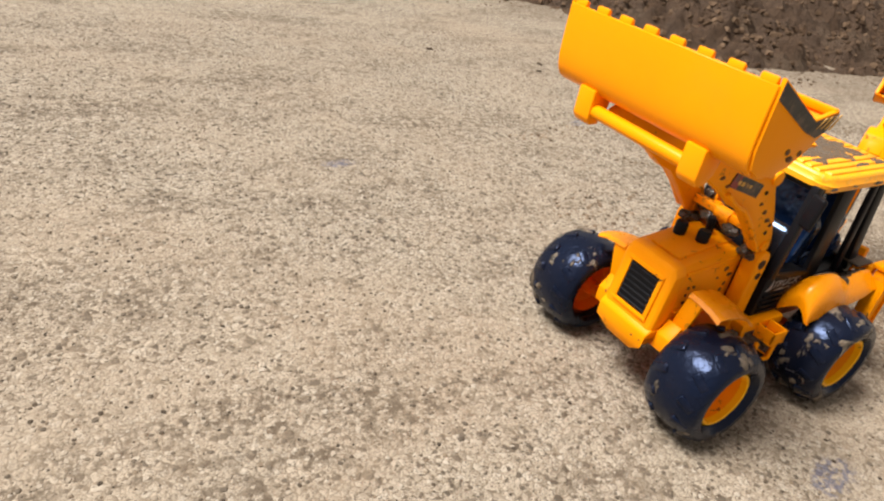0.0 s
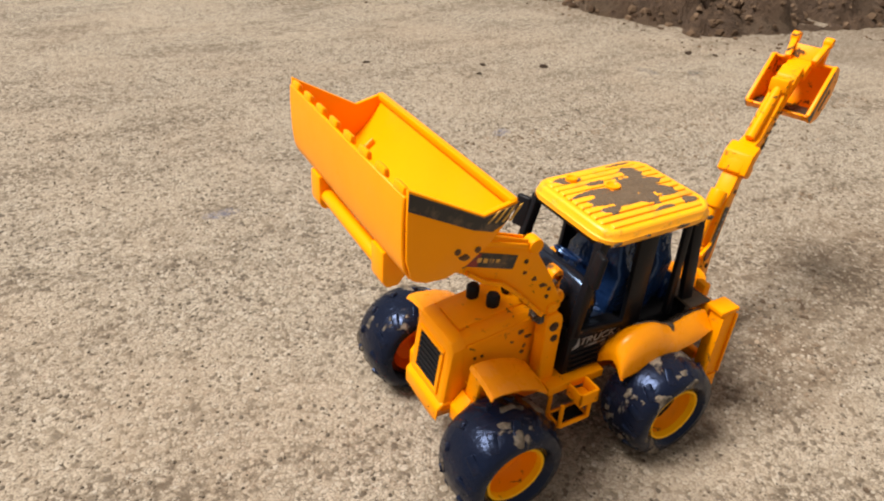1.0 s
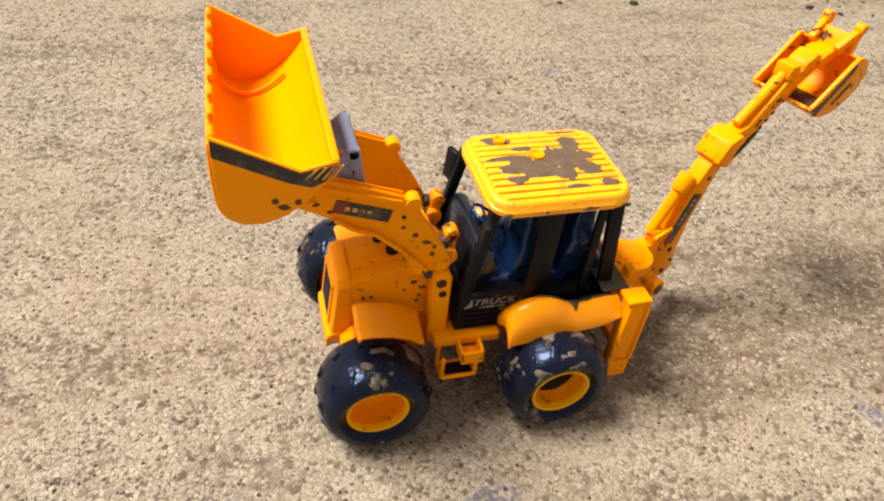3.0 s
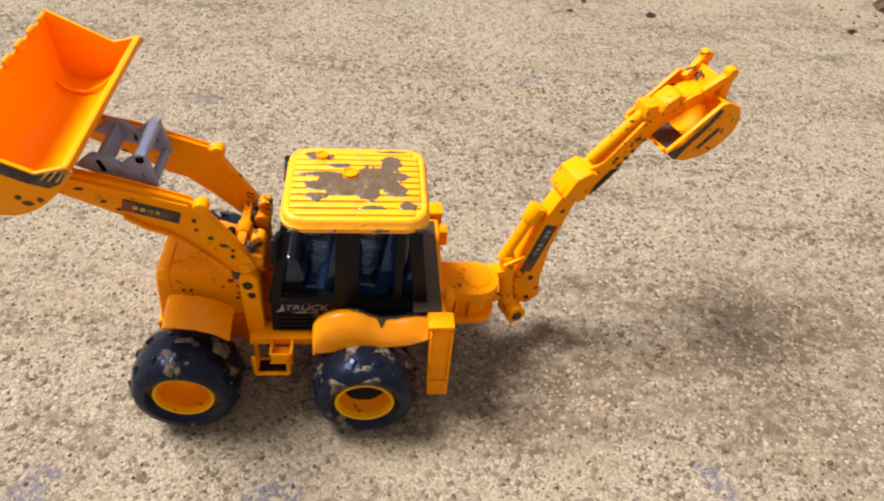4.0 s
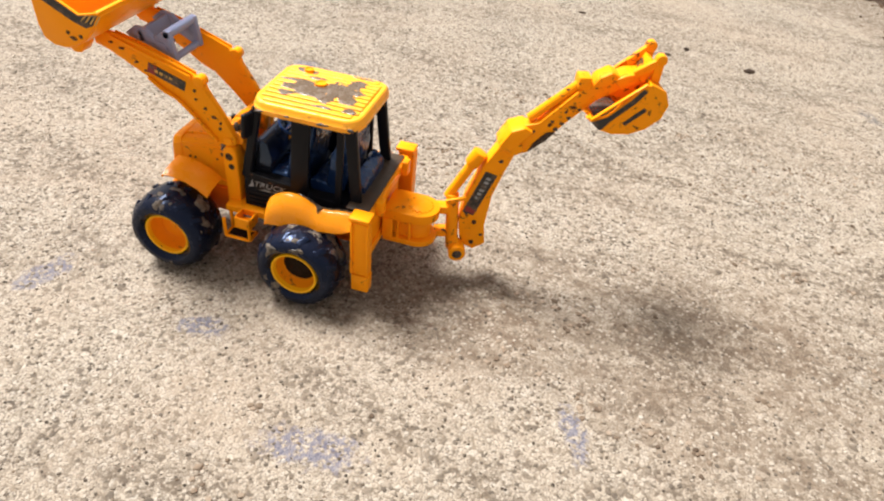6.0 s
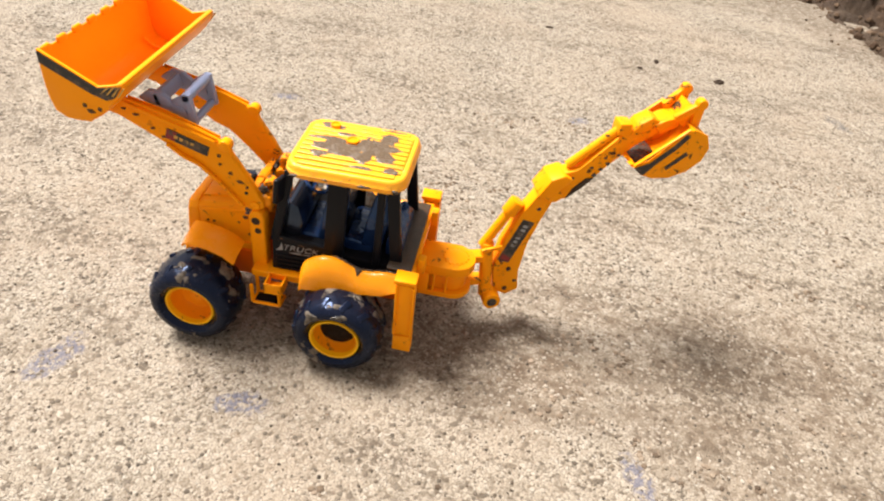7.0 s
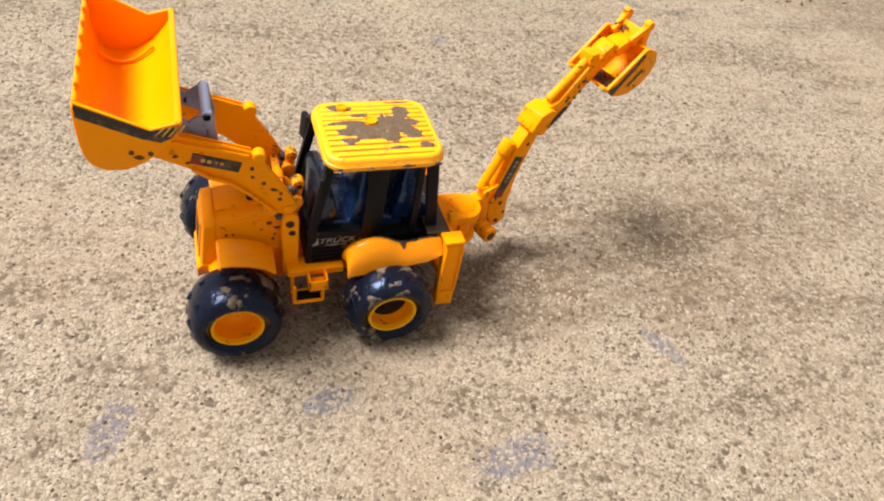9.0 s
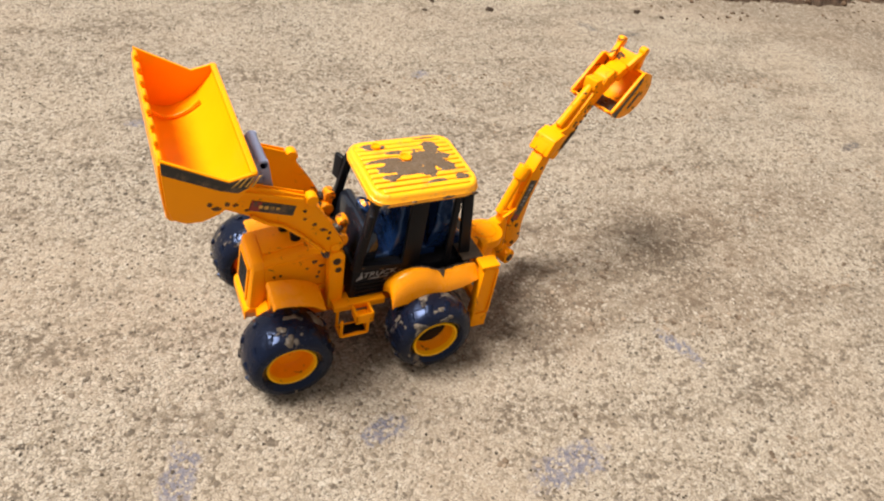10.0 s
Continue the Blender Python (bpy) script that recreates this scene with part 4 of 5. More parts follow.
tpart("door_print", box((0.012, 0.031), (-0.0400, -0.0394), (0.0822, 0.0834), 0.0), decal_grey, cab_ob)


# step and tool box
for s in (-1, 1):
    x0, x1, z0, z1 = -0.0160, 0.0085, 0.0360, 0.0560
    y0, y1 = s * 0.046, s * 0.0590
    step = tpart("step", box((x0, x1), sorted((y0, y1)), (z0 - 0.0006, z0 + 0.0008), 0.0004), black, label="hanging step with a black tread")
    for a, c in (((x0, y1, z0), (x1, y1, z0)), ((x0, y0, z0), (x1, y0, z0)), ((x0, y0, z0), (x0, y1, z0)), ((x1, y0, z0), (x1, y1, z0)), ((x0, y1, z0), (x0, y1, z1)), ((x1, y1, z0), (x1, y1, z1)), ((x0, y0, z0), (x0, y0, z1))):
        tpart("step_bar", bar(a, c, 0.0028, 0.0028, up=(0.3, 0.5, 0.8), width=0.0005), yellow, step)
    bx = bmesh.new()
    add_box(bx, (-0.020, 0.028), sorted((s * 0.030, s * 0.0475)), (0.0555, 0.0625))
    tpart("side_rail", soften(bx, 0.001), yellow)
    tb = bmesh.new()
    add_box(tb, (-0.004, 0.0125), sorted((s * 0.0475, s * 0.0625)), (0.0515, 0.0535))
    for a, b, c, d in ((-0.004, -0.0022, 0.0475, 0.0625), (0.0107, 0.0125, 0.0475, 0.0625), (-0.004, 0.0125, 0.0607, 0.0625)):
        add_box(tb, (a, b), sorted((s * c, s * d)), (0.0530, 0.0625))
    tpart("tool_box", soften(tb, 0.0005), yellow, label="small open yellow tray")

# loader towers
for s in (-1, 1):
    tw = bmesh.new()
    add_slab(tw, [(-0.0225, 0.052), (-0.0095, 0.052), (-0.0090, 0.1115), (-0.0105, 0.1160), (-0.0135, 0.1180), (-0.0185, 0.1180), (-0.0215, 0.1160), (-0.0228, 0.1115)], s * 0.0255, s * 0.0375)
    tower = tpart("tower", soften(tw, 0.0016, 3), yellow)
    # pin holes: flat dark discs, the shade inside put into their colour
    for px, pz, pr in ((-0.0165, 0.1085, 0.0036), (-0.0150, 0.0985, 0.0028)):
        tpart("pin_hole_shade", rod((px, s * 0.0372, pz), (px, s * 0.0379, pz), pr, n=16), soil_mat, tower, "dark soil-coloured disc standing for the shade in a pin hole")
    # knuckle behind the bonnet
    kn = bmesh.new()
    add_rod(kn, (-0.011, s * 0.012, 0.124), (-0.011, s * 0.030, 0.124), 0.0062, n=16)
    add_rod(kn, (-0.008, s * 0.014, 0.137), (-0.008, s * 0.024, 0.137), 0.0050, n=16)
    add_bar(kn, (-0.011, s * 0.02, 0.110), (-0.008, s * 0.02, 0.139), 0.008, 0.008)
    knuckle = tpart("knuckle", soften(kn, 0.0012), yellow_muddy)
    for cx, cy, cz, rx, ry, rz in ((-0.0200, 0.0270, 0.1130, 0.0080, 0.0075, 0.0048), (-0.0185, 0.0205, 0.1265, 0.0052, 0.0062, 0.0046), (-0.0125, 0.0225, 0.1330, 0.0042, 0.0042, 0.0036), (-0.0240, 0.0100, 0.1215, 0.0046, 0.0070, 0.0040)):
        lump = bmesh.new()
        bmesh.ops.create_icosphere(lump, subdivisions=3, radius=1.0)
        for v in lump.verts:
            d = 1 + 0.45 * noise.noise(v.co * 2.3 + Vector((s, cz * 300, 4))) + 0.15 * noise.noise(v.co * 6 + Vector((cx * 900, s, 1)))
            v.co = Vector((cx + rx * v.co.x * d, s * cy + ry * v.co.y * d, cz + rz * v.co.z * d))
        tpart("joint_mud", lump, wet_mud, knuckle, "dark wet mud packed in the joint")

# loader arms
ARM = [(-0.1335, 0.1980), (-0.1270, 0.2015), (-0.118, 0.2008), (-0.087, 0.1930), (-0.061, 0.1846), (-0.0430, 0.1772), (-0.0365, 0.1765), (-0.0340, 0.1665), (-0.0220, 0.1475), (-0.0105, 0.1255), (-0.0100, 0.1200), (-0.0165, 0.1155),
       (-0.0250, 0.1175), (-0.0300, 0.1212), (-0.0460, 0.1385), (-0.0620, 0.1530), (-0.0740, 0.1578), (-0.0870, 0.1672), (-0.0960, 0.1722), (-0.1220, 0.1858), (-0.1340, 0.1895)]
for s in (-1, 1):
    arm = tpart("loader_arm", slab(ARM, s * 0.0265, s * 0.0335, 0.0014), yellow_arm)
    tpart("arm_boss", rod((-0.0385, s * 0.0262, 0.1745), (-0.0385, s * 0.0352, 0.1745), 0.0050, width=0.0008), yellow_arm, arm)
    tpart("arm_boss", rod((-0.0175, s * 0.0255, 0.1215), (-0.0175, s * 0.0350, 0.1215), 0.0044, width=0.0008), yellow_arm, arm)
    rail = bmesh.new()
    add_bar(rail, (-0.116, s * 0.0345, 0.1988), (-0.046, s * 0.0345, 0.1768), 0.0032, 0.0022)
    tpart("arm_rib", soften(rail, 0.0006), yellow_arm, arm)
    flange = bmesh.new()
    for p, q in (((-0.0860, 0.1692), (-0.0735, 0.1598)), ((-0.0735, 0.1598), (-0.0615, 0.1550)), ((-0.0615, 0.1550), (-0.0455, 0.1405)), ((-0.0455, 0.1405), (-0.0270, 0.1200))):
        add_bar(flange, (p[0], s * 0.0350, p[1]), (q[0], s * 0.0350, q[1]), 0.0026, 0.0034)
    tpart("arm_flange", soften(flange, 0.0005, 1), yellow_arm, arm)
    for ry in (0.0274, 0.0326):
        crest = bmesh.new()
        add_bar(crest, (-0.116, s * ry, 0.2010), (-0.0870, s * ry, 0.1937), 0.0026, 0.0014)
        add_bar(crest, (-0.0870, s * ry, 0.1937), (-0.0440, s * ry, 0.1786), 0.0026, 0.0014)
        tpart("arm_crest", soften(crest, 0.0004, 1), yellow, arm)
    m = pose(-0.0690, s * 0.0337, 0.1725, 0, 18.5, 0)
    tpart("arm_decal", box((-0.0175, 0.0175), (-0.0004, 0.0004), (-0.0046, 0.0046), 0.0, m), decal_black, arm, "dark worn sticker")
    tpart("decal_mark", box((-0.0172, -0.0095), (-0.00055, 0.00055), (-0.0043, 0.0043), 0.0, m), decal_red, arm, "dark red end of the sticker")
    for k in range(5):
        tpart("decal_print", box((-0.011 + 0.0045 * k, -0.008 + 0.0045 * k), (-0.0006, 0.0006), (-0.0014, 0.0014), 0.0, m), decal_gold, arm)
    for bx, bz in ((-0.0440, 0.1650), (-0.0240, 0.1330)):
        tpart("bolt", rod((bx, s * 0.0332, bz), (bx, s * 0.0341, bz), 0.0015, n=10), soil_mat, arm)

# grey tilt linkage between the arms
link = bmesh.new()
for s in (-1, 1):
    add_slab(link, [(-0.112, 0.198), (-0.096, 0.1905), (-0.084, 0.1880), (-0.084, 0.1975), (-0.092, 0.2045), (-0.102, 0.2060)], s * 0.0165, s * 0.0215)
    add_bar(link, (-0.0880, s * 0.0190, 0.1945), (-0.0715, s * 0.0190, 0.1900), 0.0070, 0.0050)
    add_slab(link, [(-0.0890, 0.1965), (-0.0865, 0.1885), (-0.0700, 0.1795), (-0.0665, 0.1815), (-0.0685, 0.2050), (-0.0725, 0.2075), (-0.0765, 0.2050)], s * 0.0172, s * 0.0208)
    add_bar(link, (-0.0690, s * 0.0190, 0.1800), (-0.0725, s * 0.0190, 0.2065), 0.0075, 0.0050)
add_rod(link, (-0.0725, -0.0215, 0.2035), (-0.0725, 0.0215, 0.2035), 0.0040, n=16)
add_rod(link, (-0.0695, -0.0215, 0.1825), (-0.0695, 0.0215, 0.1825), 0.0030, n=14)
add_bar(link, (-0.0960, -0.0215, 0.1985), (-0.0960, 0.0215, 0.1985), 0.0110, 0.0050, up=(1, 0, 0.3))
tpart("tilt_link", soften(link, 0.0010), grey, label="grey plastic tilt linkage")
tpart("arm_crossbar", bar((-0.0215, -0.027, 0.1290), (-0.0215, 0.027, 0.1290), 0.006, 0.006, up=(1, 0, 0)), yellow_muddy)
cyl = bmesh.new()
add_rod(cyl, (-0.010, 0.0, 0.116), (-0.0215, 0.0, 0.127), 0.0050, n=16)
add_rod(cyl, (-0.0215, -0.006, 0.128), (-0.0215, 0.006, 0.128), 0.0054, n=16)
tpart("tilt_cylinder", cyl, yellow_muddy)
tpart("black_rod", rod((-0.0320, 0.002, 0.1270), (-0.0285, 0.002, 0.1120), 0.0028, width=0.0008), black, label="short black plastic rod")


# loader bucket
def bucket_shell():
    """The outline of the scoop, as a thick sheet."""
    line = [(-0.1448, 0.2500), (-0.1455, 0.2390), (-0.1452, 0.2180), (-0.1425, 0.2085), (-0.1350, 0.2040), (-0.1240, 0.2035), (-0.1130, 0.2080), (-0.1020, 0.2170), (-0.0935, 0.2270), (-0.0885, 0.2355)]
    # rounded through the corners
    for _ in range(2):
        line = [line[0]] + [tuple(p + (q - p) * f for p, q in zip(a, c)) for a, c in zip(line, line[1:]) for f in (0.25, 0.75)] + [line[-1]]
    bm = bmesh.new()
    rows = [[bm.verts.new((x, y, z)) for y in (-0.0735, 0.0735)] for x, z in line]
    for a, b in zip(rows, rows[1:]):
        bm.faces.new((a[0], a[1], b[1], b[0]))
    bmesh.ops.recalc_face_normals(bm, faces=bm.faces[:])
    bmesh.ops.solidify(bm, geom=bm.faces[:], thickness=-0.0018)
    return soften(bm, 0.0005, 1, 60)


bucket = tpart("loader_bucket", bucket_shell(), yellow_clean, label="clean yellow loader bucket", sharp=40)
SIDE = [(-0.1452, 0.2540), (-0.1455, 0.2390), (-0.1452, 0.2180), (-0.1425, 0.2080), (-0.1350, 0.2035), (-0.1240, 0.2030), (-0.1130, 0.2075), (-0.1015, 0.2165), (-0.0925, 0.2270), (-0.0875, 0.2360), (-0.0890, 0.2372), (-0.1062, 0.2328)]
for s in (-1, 1):
    tpart("bucket_side", slab(SIDE, s * 0.0725, s * 0.0752, 0.0006), yellow_clean, bucket)
    band = slab([(-0.1449, 0.2525), (-0.1452, 0.2440), (-0.1120, 0.2268), (-0.1010, 0.2232), (-0.0945, 0.2262), (-0.0885, 0.2352), (-0.1062, 0.2318)], s * 0.0750, s * 0.0757, 0.0)
    tpart("side_decal", band, decal_black, bucket, "black band with warning stripes")
    for k in range(4):
        x = -0.1045 + 0.0040 * k
        stripe = slab([(x, 0.2285 - 0.0004 * k), (x + 0.0012, 0.2282 - 0.0004 * k), (x + 0.0070, 0.2338 + 0.0004 * k), (x + 0.0058, 0.2338 + 0.0004 * k)], s * 0.0755, s * 0.0760, 0.0)
        tpart("warning_stripe", stripe, decal_gold, bucket)
    for bx, bz in ((-0.1190, 0.2165), (-0.1080, 0.2150)):
        tpart("side_bolt", rod((bx, s * 0.0748, bz), (bx, s * 0.0756, bz), 0.0017, n=10), mud_smear, bucket)
for k in range(8):
    y = -0.0665 + 0.0190 * k
    tooth = slab([(-0.1464, 0.2485), (-0.1424, 0.2485), (-0.1428, 0.2530), (-0.1456, 0.2538)], y - 0.0050, y + 0.0050, 0.0012)
    tpart("tooth", tooth, yellow_clean, bucket)
tpart("back_lip", bar((-0.0895, -0.0745, 0.2355), (-0.0895, 0.0745, 0.2355), 0.0042, 0.0042, up=(1, 0, 0)), yellow_clean, bucket)
for s in (-1, 1):
    tpart("bucket_bracket", slab([(-0.1452, 0.2080), (-0.1452, 0.1900), (-0.1425, 0.1860), (-0.1360, 0.1860), (-0.1310, 0.1930), (-0.1290, 0.2030), (-0.1350, 0.2035), (-0.1420, 0.2075)], s * 0.0360, s * 0.0500, 0.0014), yellow_clean, bucket)
tpart("bracket_rod", rod((-0.1400, -0.040, 0.1950), (-0.1400, 0.040, 0.1950), 0.0042, width=0.0006), yellow_clean, bucket)
curl = bmesh.new()
hollow = smooth_line([(-0.1415, 0.2135), (-0.1340, 0.2075), (-0.1240, 0.2062), (-0.1135, 0.2108), (-0.1045, 0.2180)], 5)
for p, q in zip(hollow, hollow[1:]):
    add_rod(curl, (p[0], 0.0520, p[1]), (q[0], 0.0520, q[1]), 0.0013, n=8)
tpart("moulded_arc", curl, yellow_clean, bucket)

# rear frame and stabilisers
beam = bmesh.new()
add_box(beam, (0.1150, 0.1235), (-0.0540, 0.0540), (0.0840, 0.0935))
add_box(beam, (0.1150, 0.1215), (-0.0540, 0.0540), (0.0420, 0.0500))
add_box(beam, (0.1140, 0.1190), (-0.0400, 0.0400), (0.0420, 0.0925))
rear_frame = tpart("rear_frame", soften(beam, 0.0012), yellow)
tpart("deck_mud", box((0.0995, 0.1205), (-0.0500, 0.0500), (0.0930, 0.0952), 0.0010), deck_mud, rear_frame, "film of dark mud")
for s in (-1, 1):
    leg = bmesh.new()
    add_box(leg, (0.1115, 0.1275), sorted((s * 0.0575, s * 0.0680)), (0.0375, 0.0945))
    stab = tpart("stabilizer", soften(leg, 0.0010), yellow)
    for fx in (0.1124, 0.1266):
        tpart("stabilizer_flange", box((fx - 0.0010, fx + 0.0010), sorted((s * 0.0678, s * 0.0698)), (0.0385, 0.0935), 0.0004), yellow, stab)
    tpart("stabilizer_foot", box((0.1120, 0.1280), sorted((s * 0.0570, s * 0.0685)), (0.0185, 0.0365), 0.0010), yellow, stab)
    tpart("stabilizer_cap", box((0.1095, 0.1280), sorted((s * 0.0540, s * 0.0690)), (0.0955, 0.0995), 0.0012), yellow, stab)
    tpart("stabilizer_lug", box((0.1235, 0.1300), sorted((s * 0.0300, s * 0.0400)), (0.0850, 0.1000), 0.0014), yellow, rear_frame)


# swing bracket
def drum(z0, z1, reach, half):
    bm = bmesh.new()
    outline = [(0.122, -half)] + [(0.152 + reach * math.sin(radians(a)), -half * math.cos(radians(a))) for a in range(0, 181, 12)] + [(0.122, half)]
    lo = [bm.verts.new((x, y + 0.003, z0)) for x, y in outline]
    hi = [bm.verts.new((x, y + 0.003, z1)) for x, y in outline]
    bm.faces.new(lo[::-1])
    bm.faces.new(hi)
    for k in range(len(lo)):
        j = (k + 1) % len(lo)
        bm.faces.new((lo[k], lo[j], hi[j], hi[k]))
    return soften(bm, 0.0012, angle=40)


swing = tpart("swing_bracket", drum(0.0660, 0.0760, 0.0190, 0.0185), yellow)
tpart("swing_plate", drum(0.0400, 0.0460, 0.0180, 0.0180), yellow, swing)
tpart("swing_core", drum(0.0460, 0.0660, 0.0125, 0.0130), yellow_muddy, swing, "muddy hollow of the bracket")
for wy in (-0.0145, 0.0185):
    tpart("swing_web", box((0.122, 0.132), (wy - 0.0015, wy + 0.0015), (0.0455, 0.0665), 0.0005), yellow, swing)
for wx in (0.1365, 0.1480):
    tpart("swing_web", box((wx - 0.0012, wx + 0.0012), (-0.0142, -0.0100), (0.0455, 0.0665), 0.0005), yellow, swing)
boss = lathe([(0, 0.0), (0, 0.0105), (0.0010, 0.0105), (0.0014, 0.0098), (0.0014, 0.0)], 32)
bmesh.ops.transform(boss, matrix=Matrix.Translation((0.153, 0.003, 0.0758)) @ Matrix.Rotation(radians(90), 4, "X"), verts=boss.verts[:])
tpart("swing_disc", boss, yellow, swing)
for k in range(16):
    a = 2 * math.pi * k / 16
    tpart("disc_tooth", box((-0.0012, 0.0012), (0.0100, 0.0122), (0.0750, 0.0770), 0.0004, Matrix.Translation((0.153, 0.003, 0)) @ Matrix.Rotation(a, 4, "Z")), yellow, swing)

# backhoe arm, swung to one side: drawn along x from the swing post, then turned
HOE = Matrix.Translation((0.180, 0.0190, 0)) @ Matrix.Rotation(radians(19), 4, "Z")


def hoe(name, bm, material, parent=None, label="", sharp=35.0):
    bmesh.ops.transform(bm, matrix=HOE, verts=bm.verts[:])
    return tpart(name, bm, material, parent, label, sharp)


post = bmesh.new()
add_rod(post, (0.002, -0.005, 0.028), (-0.002, -0.001, 0.088), 0.0060, n=18)
add_box(post, (-0.016, 0.002), (-0.006, 0.006), (0.0395, 0.0465))
add_box(post, (-0.016, 0.002), (-0.006, 0.006), (0.0665, 0.0745))
king = hoe("swing_post", soften(post, 0.001), yellow_arm)
foot = bmesh.new()
add_rod(foot, (0.0065, -0.0190, 0.0290), (0.0065, -0.0040, 0.0290), 0.0085, n=20)
add_bar(foot, (0.0060, -0.0110, 0.0300), (0.0020, -0.0050, 0.0400), 0.0100, 0.0090)
hoe("post_foot", soften(foot, 0.0010), yellow_arm, king)
# no hole is cut: a dark disc paints its shaded inside
hoe("foot_hole_shade", rod((0.0065, -0.0196, 0.0290), (0.0065, -0.0186, 0.0290), 0.0046), wet_mud, king, "dark disc standing for the shade in the foot's pin hole")
BOOM = [(0.006, 0.0600), (0.0100, 0.0330), (0.0230, 0.0270), (0.0340, 0.0340), (0.0310, 0.0560), (0.0340, 0.0900), (0.0420, 0.1180), (0.0490, 0.1380), (0.0420, 0.1480), (0.0330, 0.1420), (0.0230, 0.1240), (0.0100, 0.0880)]
boom = hoe("boom", slab(BOOM, -0.0070, 0.0070, 0.0012), yellow_arm)
hoe("boom_cylinder", rod((-0.006, 0.0, 0.0840), (0.0160, 0.0, 0.1270), 0.0046), yellow_arm, boom)
hoe("cylinder_collar", rod((0.0120, 0.0, 0.1200), (0.0190, 0.0, 0.1330), 0.0070, width=0.001), yellow_arm, boom)
hoe("boom_fork", bar((-0.0085, -0.0085, 0.0830), (0.0100, -0.0085, 0.0880), 0.004, 0.003), yellow_arm, boom)
for z in (0.036, 0.060):
    hoe("boom_pin", rod((0.0205, -0.0082, z), (0.0205, 0.0082, z), 0.0022, n=10), soil_mat, boom)
dm = Matrix.Translation((0.0218, -0.0072, 0.0925)) @ Matrix.Rotation(radians(20), 4, "Y")
bm = bmesh.new()
add_box(bm, (-0.0058, 0.0058), (-0.0004, 0.0004), (-0.0240, 0.0240), dm)
hoe("boom_decal", bm, decal_black, boom, "black sticker with worn print")
for k in range(6):
    bm = bmesh.new()
    add_box(bm, (-0.0022, 0.0022), (-0.0006, 0.0004), (-0.0060 + 0.0045 * k, -0.0032 + 0.0045 * k), dm)
    hoe("decal_print", bm, decal_grey, boom)
bm = bmesh.new()
add_box(bm, (-0.0050, 0.0050), (-0.0006, 0.0004), (-0.0225, -0.0160), dm)
hoe("decal_mark", bm, decal_red, boom, "small red mark")

STICK = [(0.0310, 0.1470), (0.0400, 0.1600), (0.0520, 0.1650), (0.0640, 0.1680), (0.0920, 0.1990), (0.1010, 0.2060), (0.1290, 0.2180), (0.1340, 0.2085), (0.1090, 0.1925), (0.0910, 0.1740), (0.0715, 0.1515), (0.0580, 0.1390), (0.0430, 0.1335)]
stick = hoe("stick", slab(STICK, -0.0072, 0.0072, 0.0012), yellow_arm)
hoe("stick_housing", slab([(0.0315, 0.1455), (0.0400, 0.1610), (0.0520, 0.1655), (0.0600, 0.1610), (0.0500, 0.1500), (0.0400, 0.1400)], -0.0122, 0.0122, 0.0018), yellow_arm, stick)
hoe("knee_pin", rod((0.0470, -0.0115, 0.1440), (0.0470, 0.0115, 0.1440), 0.0062, width=0.001), yellow_arm, stick)
hoe("stick_cylinder", rod((0.0560, 0.0, 0.1690), (0.0960, 0.0, 0.2060), 0.0040), yellow_arm, stick)
hoe("cylinder_collar", box((0.0900, 0.1010), (-0.0075, 0.0075), (0.2010, 0.2120), 0.0014), yellow_arm, stick)
hoe("stick_mud", slab([(0.0575, 0.1385), (0.0715, 0.1510), (0.0800, 0.1610), (0.0720, 0.1600), (0.0620, 0.1490)], -0.0082, -0.0066, 0.0008), soil_mat, stick, "smear of dark mud")
hoe("stick_lug", slab([(0.1000, 0.2020), (0.1060, 0.2125), (0.1160, 0.2185), (0.1240, 0.2150), (0.1240, 0.2090)], -0.0085, 0.0085, 0.0014), yellow_arm, stick)
for s in (-1, 1):
    rocker = bmesh.new()
    add_bar(rocker, (0.1330, s * 0.0110, 0.2195), (0.1490, s * 0.0140, 0.2325), 0.0068, 0.0052)
    add_rod(rocker, (0.1500, s * 0.0100, 0.2345), (0.1500, s * 0.0175, 0.2345), 0.0046, n=14)
    add_bar(rocker, (0.1495, s * 0.0140, 0.2345), (0.1500, s * 0.0130, 0.2130), 0.0075, 0.0052)
    hoe("rocker_link", soften(rocker, 0.0010), yellow_arm, stick)
hoe("link_pin", rod((0.1470, -0.0130, 0.2235), (0.1470, 0.0130, 0.2235), 0.0030), yellow_arm, stick)
hoe("link_web", bar((0.1400, 0.0, 0.2140), (0.1480, 0.0, 0.2290), 0.0060, 0.0240), yellow_arm, stick)
hoe("link_block", slab([(0.1180, 0.2120), (0.1260, 0.2040), (0.1400, 0.2110), (0.1390, 0.2195), (0.1280, 0.2170)], -0.0098, 0.0098, 0.0014), yellow_arm, stick)


def digger_shell():
    line = [(0.1020, 0.1835), (0.1085, 0.1775), (0.1200, 0.1740), (0.1350, 0.1745), (0.1480, 0.1800), (0.1580, 0.1900), (0.1610, 0.2020), (0.1560, 0.2130), (0.1440, 0.2180)]
    bm = bmesh.new()
    rows = [[bm.verts.new((x, y, z)) for y in (-0.0270, 0.0245)] for x, z in line]
    for a, b in zip(rows, rows[1:]):
        bm.faces.new((a[0], a[1], b[1], b[0]))
    bmesh.ops.recalc_face_normals(bm, faces=bm.faces[:])
    bmesh.ops.solidify(bm, geom=bm.faces[:], thickness=0.0016)
    return bm


